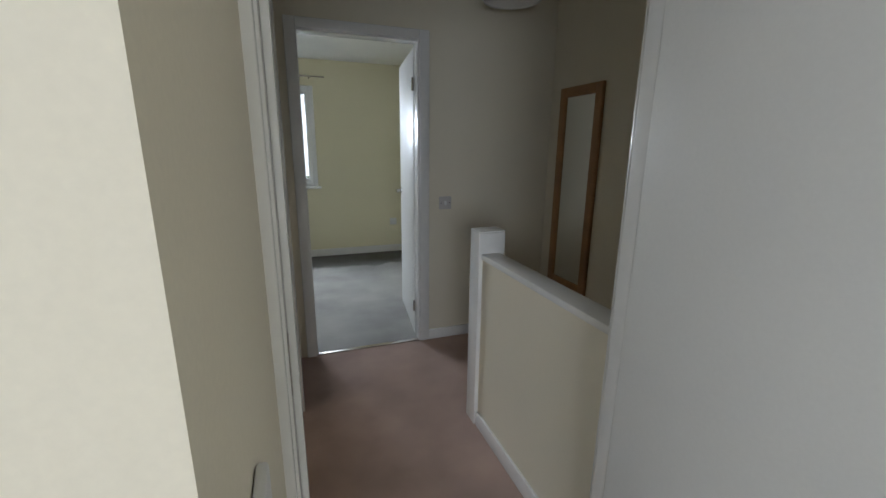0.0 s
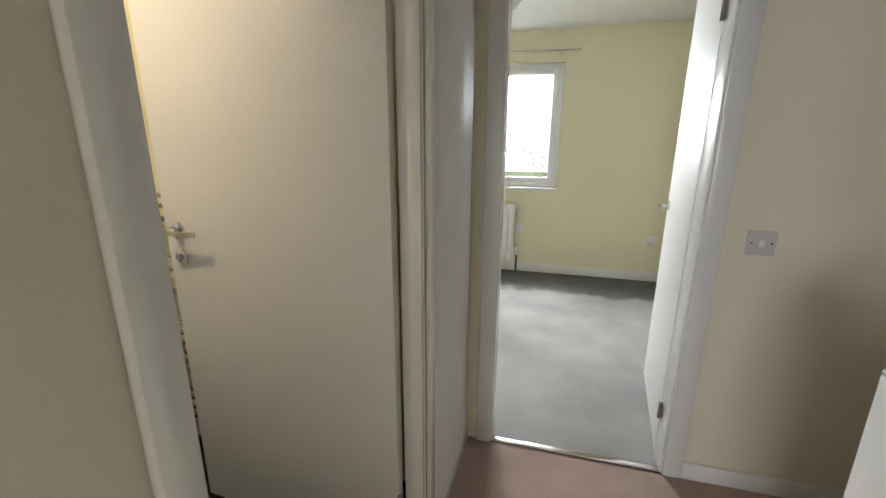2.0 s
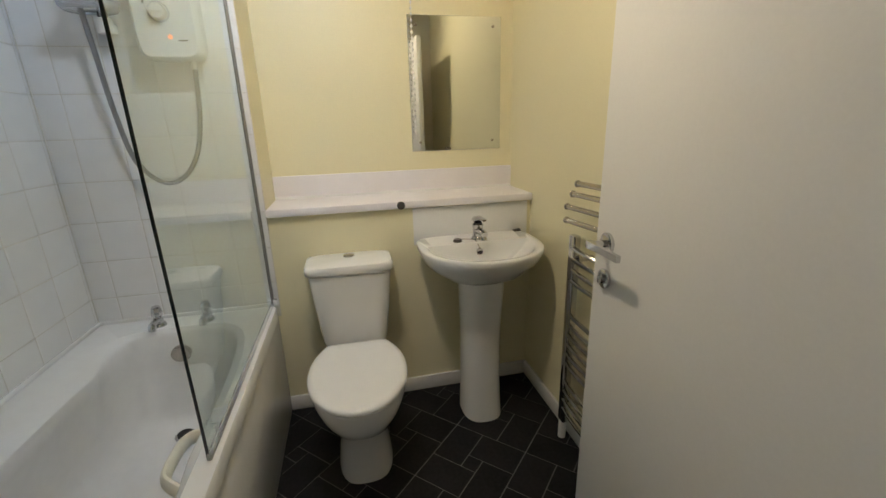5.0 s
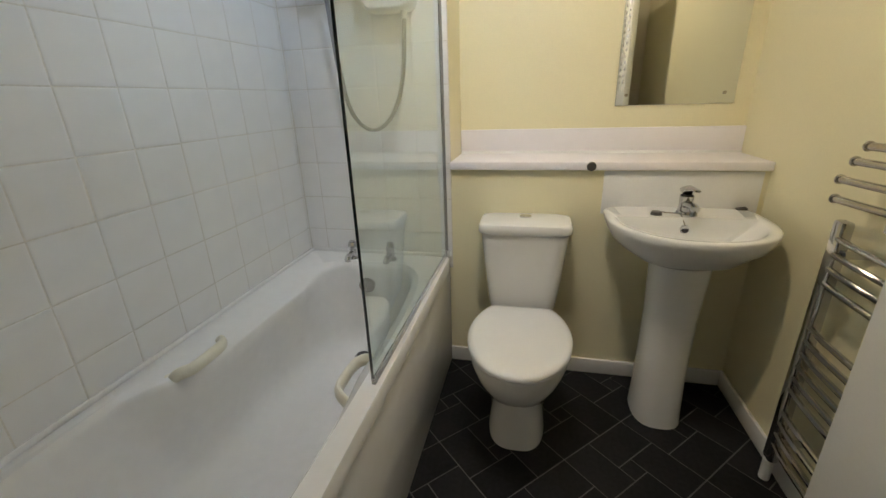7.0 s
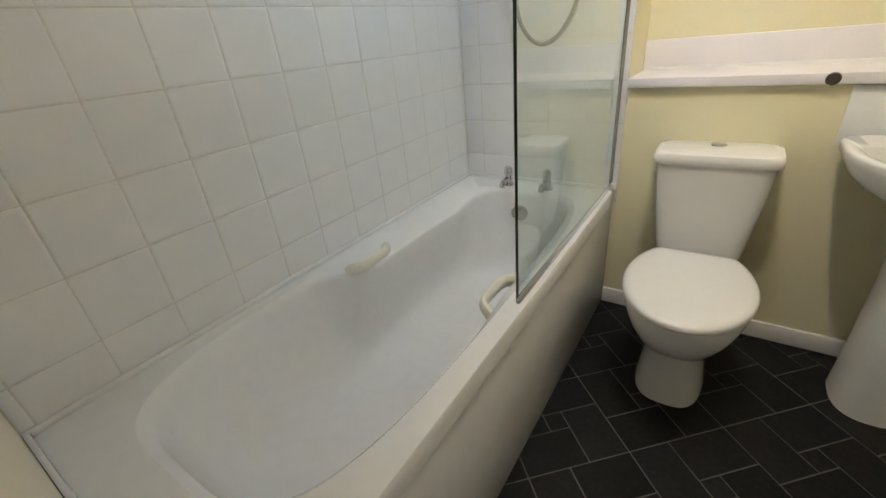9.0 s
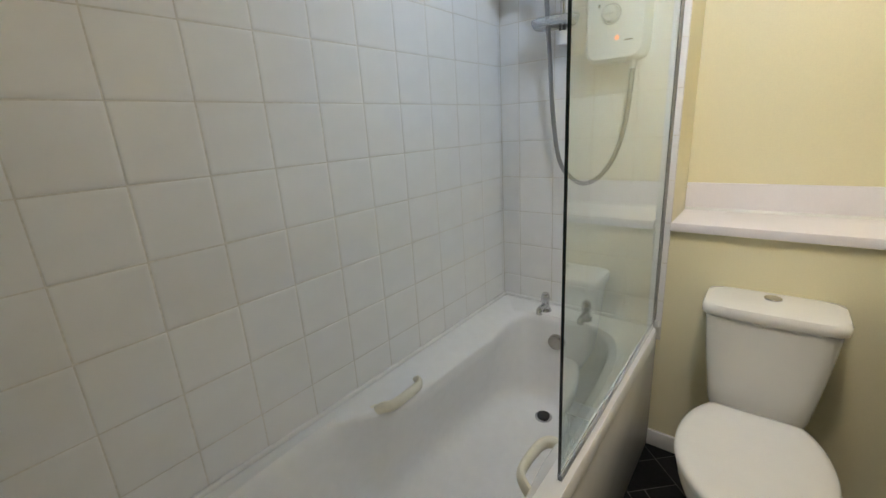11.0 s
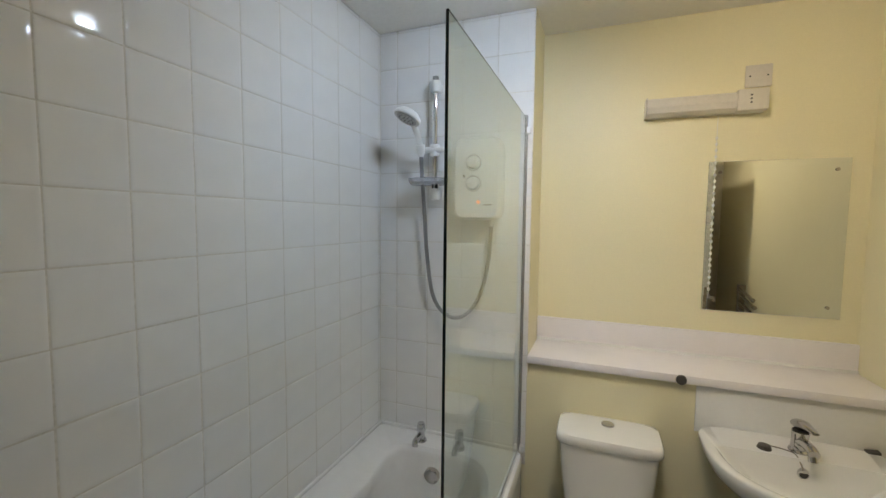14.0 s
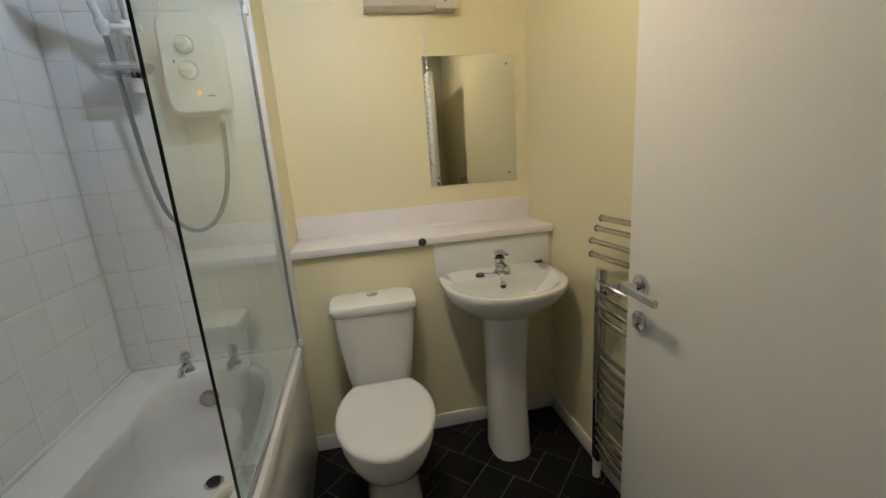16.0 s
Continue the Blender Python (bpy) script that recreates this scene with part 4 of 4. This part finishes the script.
# ---- ceiling spotlight ----
spot = thing("ceiling_spotlight", (0.79, 0.975, CEILING), "twin spotlight bar fixed to the bathroom ceiling", "ceiling light")
part("bar", sweep([(0.94, 1.05, CEILING - 0.025), (0.645, 0.90, CEILING - 0.025)], 0.014), STEEL, spot)
part("rose", rodm((0.7925, 0.975, CEILING - 0.03), (0.7925, 0.975, CEILING), 0.05), STEEL, spot)
for (x, y, b_) in ((0.90, 1.03, BULBW), (0.685, 0.92, BULBC)):
    h = part("lamp_head", rodm((x, y, CEILING - 0.038), (x, y, CEILING - 0.082), 0.022, 0.034), STEEL, spot)
    part("bulb", rodm((x, y, CEILING - 0.0825), (x, y, CEILING - 0.090), 0.030), b_, h, "glowing bulb face")

# ---- landing things ----
ORIGIN.x = 0.035
wm = thing("wall_mirror", (3.6, 1.89, 0.4), "tall oak framed mirror on the stairwell wall", "mirror")
ya, yb, za, zb, fw = 1.695, 2.105, 0.40, 1.735, 0.062
part("frame", boxes((3.576, 3.599, ya, ya + fw, za, zb), (3.576, 3.599, yb - fw, yb, za, zb), (3.576, 3.599, ya + fw, yb - fw, za, za + fw), (3.576, 3.599, ya + fw, yb - fw, zb - fw, zb), bevel=0.004), OAK, wm)
part("glass", boxes((3.586, 3.592, ya + fw, yb - fw, za + fw, zb - fw)), MIRROR, wm, smooth=False)


def plate_switch(name, at, axis, label, rocker=True, mat=PLASTIC):
    """A square white faceplate; axis is the way it faces."""
    o = Vector(axis)
    s = Vector((-o.y, o.x, 0))
    p = Vector(at)
    root = thing(name, at, label, "switch")
    def slab(w, h, d0, d1, up=0.0, bev=0.002):
        bm = box(bmesh.new(), -w / 2, w / 2, d0, d1, up - h / 2, up + h / 2, bevel=bev)
        bmesh.ops.transform(bm, matrix=Matrix(((s.x, o.x, 0, p.x), (s.y, o.y, 0, p.y), (0, 0, 1, p.z), (0, 0, 0, 1))), verts=bm.verts)
        bmesh.ops.recalc_face_normals(bm, faces=bm.faces)
        return bm
    pl = part("plate", slab(0.086, 0.086, 0.0005, 0.010, bev=0.003), mat, root)
    if rocker:
        part("rocker", slab(0.016, 0.026, 0.0103, 0.015), PLASTIC, root)
    for k in (-0.030, 0.030):
        c = p + s * k + o * 0.0102
        part("screw", rodm(c, c + o * 0.0008, 0.0035, seg=10), INK, pl)
    return root


plate_switch("light_switch", (LX, 0.757, 0.985), (1, 0, 0), "white single rocker light switch on the landing wall")
plate_switch("light_switch", (LX, -0.12, 1.075), (1, 0, 0), "white light switch beside the front bedroom door")
plate_switch("light_switch", (2.808, FY, 0.985), (0, -1, 0), "small grey switch plate on the landing end wall", mat=GREYPLATE)
shade = thing("pendant_light", (3.3, 2.0, 2.2), "pale shade of the landing ceiling light", "pendant lamp")
px, py = 3.10, 1.95
part("shade", loft([oval(px, py, r, r, z) for z, r in ((2.165, 0.165), (2.18, 0.175), (2.27, 0.11), (2.33, 0.05))], caps=(False, False)), PAPER, shade)
part("flex", rodm((px, py, 2.33), (px, py, CEILING - 0.02), 0.003, seg=8), PLASTIC, shade)
part("ceiling_rose", rodm((px, py, CEILING - 0.02), (px, py, CEILING), 0.035, bevel=0.004), PLASTIC, shade)

# ---- bedroom things ----


def window(name, xa, xb, y, z0, z1, label, split):
    root = thing(name, ((xa + xb) / 2, y, z0), label, "window", kind="structure")
    f = 0.055
    part("window_frame", boxes((xa, xa + f, y, y + 0.06, z0, z1), (xb - f, xb, y, y + 0.06, z0, z1), (xa + f, xb - f, y, y + 0.06, z0, z0 + f), (xa + f, xb - f, y, y + 0.06, z1 - f, z1), (split - 0.03, split + 0.03, y, y + 0.06, z0 + f, z1 - f), bevel=0.004), UPVC, root)
    s = 0.045
    for a, b in ((xa + f, split - 0.03), (split + 0.03, xb - f)):
        part("sash", boxes((a, a + s, y - 0.012, y + 0.04, z0 + f, z1 - f), (b - s, b, y - 0.012, y + 0.04, z0 + f, z1 - f), (a + s, b - s, y - 0.012, y + 0.04, z0 + f, z0 + f + s), (a + s, b - s, y - 0.012, y + 0.04, z1 - f - s, z1 - f), bevel=0.004), UPVC, root)
        g = part("pane", boxes((a + s, b - s, y + 0.012, y + 0.030, z0 + f + s, z1 - f - s)), PANE, root, smooth=False)
        g.visible_shadow = False
    return root


w1 = window("window_1", 0.95, 2.14, BY + 0.05, 0.87, 2.02, "white plastic double-glazed bedroom window", 1.54)
part("trickle_vent", boxes((1.62, 2.03, BY + 0.028, BY + 0.040, 1.935, 1.957), bevel=0.003), UPVC, w1, "white trickle vent along the sash top")
part("window_sill", boxes((0.93, 2.17, BY - 0.03, BY + 0.05, 0.845, 0.872), bevel=0.005), GLOSS, w1)
window("window_2", 0.3, 1.9, -3.26, 0.9, 2.1, "white plastic front bedroom window", 1.1)

pole = thing("curtain_pole", (1.5, BY - 0.07, 2.10), "thin steel curtain pole above the bedroom window", "curtain pole")
part("pole", rodm((0.80, BY - 0.07, 2.105), (2.24, BY - 0.07, 2.105), 0.008), STEEL, pole)
for x in (0.90, 2.10):
    part("bracket", boxes((x - 0.008, x + 0.008, BY - 0.078, BY, 2.085, 2.105), bevel=0.002), STEEL, pole)
part("finial", ball(bmesh.new(), (2.25, BY - 0.07, 2.105), 0.011, sx=1.6), STEEL, pole)
rad = thing("radiator", (1.3, BY - 0.06, 0.13), "white panel radiator below the bedroom window", "radiator")
bm = bmesh.new()
n_ = 40
prof = []
for i in range(n_ + 1):
    x = 0.75 + (1.755 - 0.75) * i / n_
    prof.append((x, BY - 0.10 + (0.012 if i % 2 else 0.0)))
rings = [[(x, y, z) for x, y in prof] + [(1.755, BY - 0.06, z), (0.75, BY - 0.06, z)] for z in (0.14, 0.70)]
part("panel", loft(rings), RADIATOR, rad, limit=15)
part("top_grille", boxes((0.745, 1.76, BY - 0.102, BY - 0.035, 0.7005, 0.708), bevel=0.002), RADIATOR, rad)
part("valve", rodm((1.79, BY - 0.075, 0.05), (1.79, BY - 0.075, 0.20), 0.012), STEEL, rad)
part("valve_head", rodm((1.79, BY - 0.075, 0.19), (1.79, BY - 0.075, 0.26), 0.019, 0.017, bevel=0.003), PLASTIC, rad)
part("pipe", rodm((1.79, BY - 0.075, 0.0), (1.79, BY - 0.075, 0.06), 0.0075), STEEL, rad)
plate_switch("wall_socket", (1.80, BY, 0.44), (0, -1, 0), "white plate beside the radiator", rocker=False)
plate_switch("wall_socket", (3.05, BY, 0.40), (0, -1, 0), "white socket low on the bedroom wall", rocker=False)
pen = thing("bedroom_pendant", (1.6, 3.6, 2.1), "pale shade of the bedroom ceiling light", "pendant lamp")
px, py = 1.72, 3.55
part("shade", loft([oval(px, py, r, r, z) for z, r in ((2.10, 0.045), (2.13, 0.09), (2.19, 0.145), (2.235, 0.18), (2.24, 0.175))], caps=(False, False)), PAPER, pen)
part("flex", rodm((px, py, 2.21), (px, py, 2.29), 0.003, seg=8), PLASTIC, pen)
part("ceiling_rose", rodm((px, py, 2.285), (px, py, 2.2995), 0.035), PLASTIC, pen)

# ---- outside ----
ORIGIN.x = 0.0
solid("ground", boxes((-400, 400, -400, 400, -3.0, -2.9)), GRASS, "grass reaching to the horizon", "ground")
tree = thing("tree", (-1.5, 13, -2.9), "bushy green tree outside the window", "tree")
part("trunk", rodm((-1.5, 13, -2.9), (-1.4, 13.1, 0.4), 0.22, 0.10, seg=14), BARK, tree)
for k in range(6):
    a = k * 1.05
    part("limb", rodm((-1.45, 13.05, -0.8 + 0.2 * k), (-1.45 + 1.5 * math.cos(a), 13.05 + 1.5 * math.sin(a), 0.8 + 0.2 * k), 0.07, 0.02, seg=8), BARK, tree)
verts, faces = [], []
for k in range(26000):
    while True:
        p = Vector([random.uniform(-1, 1) for _ in range(3)])
        if 0.25 < p.length < 1 and noise.noise(p * 2.3) > -0.10:
            break
    c = Vector((-1.45 + p.x * 3.6, 13.05 + p.y * 3.0, 0.45 + p.z * 2.2))
    q = Euler([random.uniform(0, 6.3) for _ in range(3)]).to_matrix()
    s = random.uniform(0.02, 0.045)
    i = len(verts)
    verts += [c + q @ Vector(v) * s for v in ((-1, 0, 0), (0, -0.5, 0.1), (1, 0, 0), (0, 0.5, 0.1))]
    faces.append((i, i + 1, i + 2, i + 3))
me = bpy.data.meshes.new("crown")
me.from_pydata([tuple(v) for v in verts], [], faces)
me.materials.append(LEAF)
crown = new("crown", me)
crown.parent = tree
crown.location = -tree.location
crown["kind"] = "stuff"

haze = tagged(new("backdrop", mesh_of("backdrop", boxes((-70, 70, 62, 62.2, -3, 60)), SKYGLOW)), "pale overcast sky beyond the garden", "sky", "", "structure")

# ---- tiles and floor pieces ----
lay_tiles(side_tiling, cuts(1.120, P, 0.0, BX - 0.001), rows_z, lambda u, v: pose(u, -0.008, v, -90, 0, 0))
lay_tiles(end_tiling, cuts(0.563, P, 0.0, 0.714), rows_z, lambda u, v: pose(-0.008, u, v, 90, 0, 90))

floor_bath = tagged(new("floor_bathroom", mesh_of("floor_bathroom", boxes((-0.01, OX, -0.01, RY, -0.2, -0.0022)), VGROUT)), "dark slate-look vinyl floor with pale joints laid diagonally", "floor", "", "structure")
TL, TW, FG = 0.198, 0.132, 0.0048
piece_kinds = {}


def floor_piece(w, h, c, turn):
    key = (round(w, 4), round(h, 4))
    if key not in piece_kinds:
        bm = box(bmesh.new(), -w / 2, w / 2, -h / 2, h / 2, -0.002, 0.0)
        piece_kinds[key] = mesh_of("floor_tile", bm, BLACKTILE, False)
    ob = new("floor_tile", piece_kinds[key])
    ob.parent = floor_bath
    ob.matrix_basis = Matrix.Translation((c.x, c.y, 0)) @ pose(0, 0, 0, 0, 0, turn)


SQ = TL - TW
cell = TL + TW
turn45 = Euler((0, 0, radians(45))).to_matrix()
origin = Vector((0.55, 1.22, 0))
for i in range(-8, 9):
    for j in range(-8, 9):
        o = Vector((i * cell, j * cell, 0))
        for x, y, w, h in ((TL / 2, TW / 2, TL, TW), (TL + TW / 2, TL / 2, TW, TL), (TW + TL / 2, TL + TW / 2, TL, TW), (TW / 2, TW + TL / 2, TW, TL), (TW + SQ / 2, TW + SQ / 2, SQ, SQ)):
            c = origin + turn45 @ (o + Vector((x, y, 0)))
            r = 0.07 if w != h else 0.045
            if -0.10 < c.x < OX - r and 0.56 < c.y < RY + 0.10:
                floor_piece(w - FG, h - FG, c, 45)
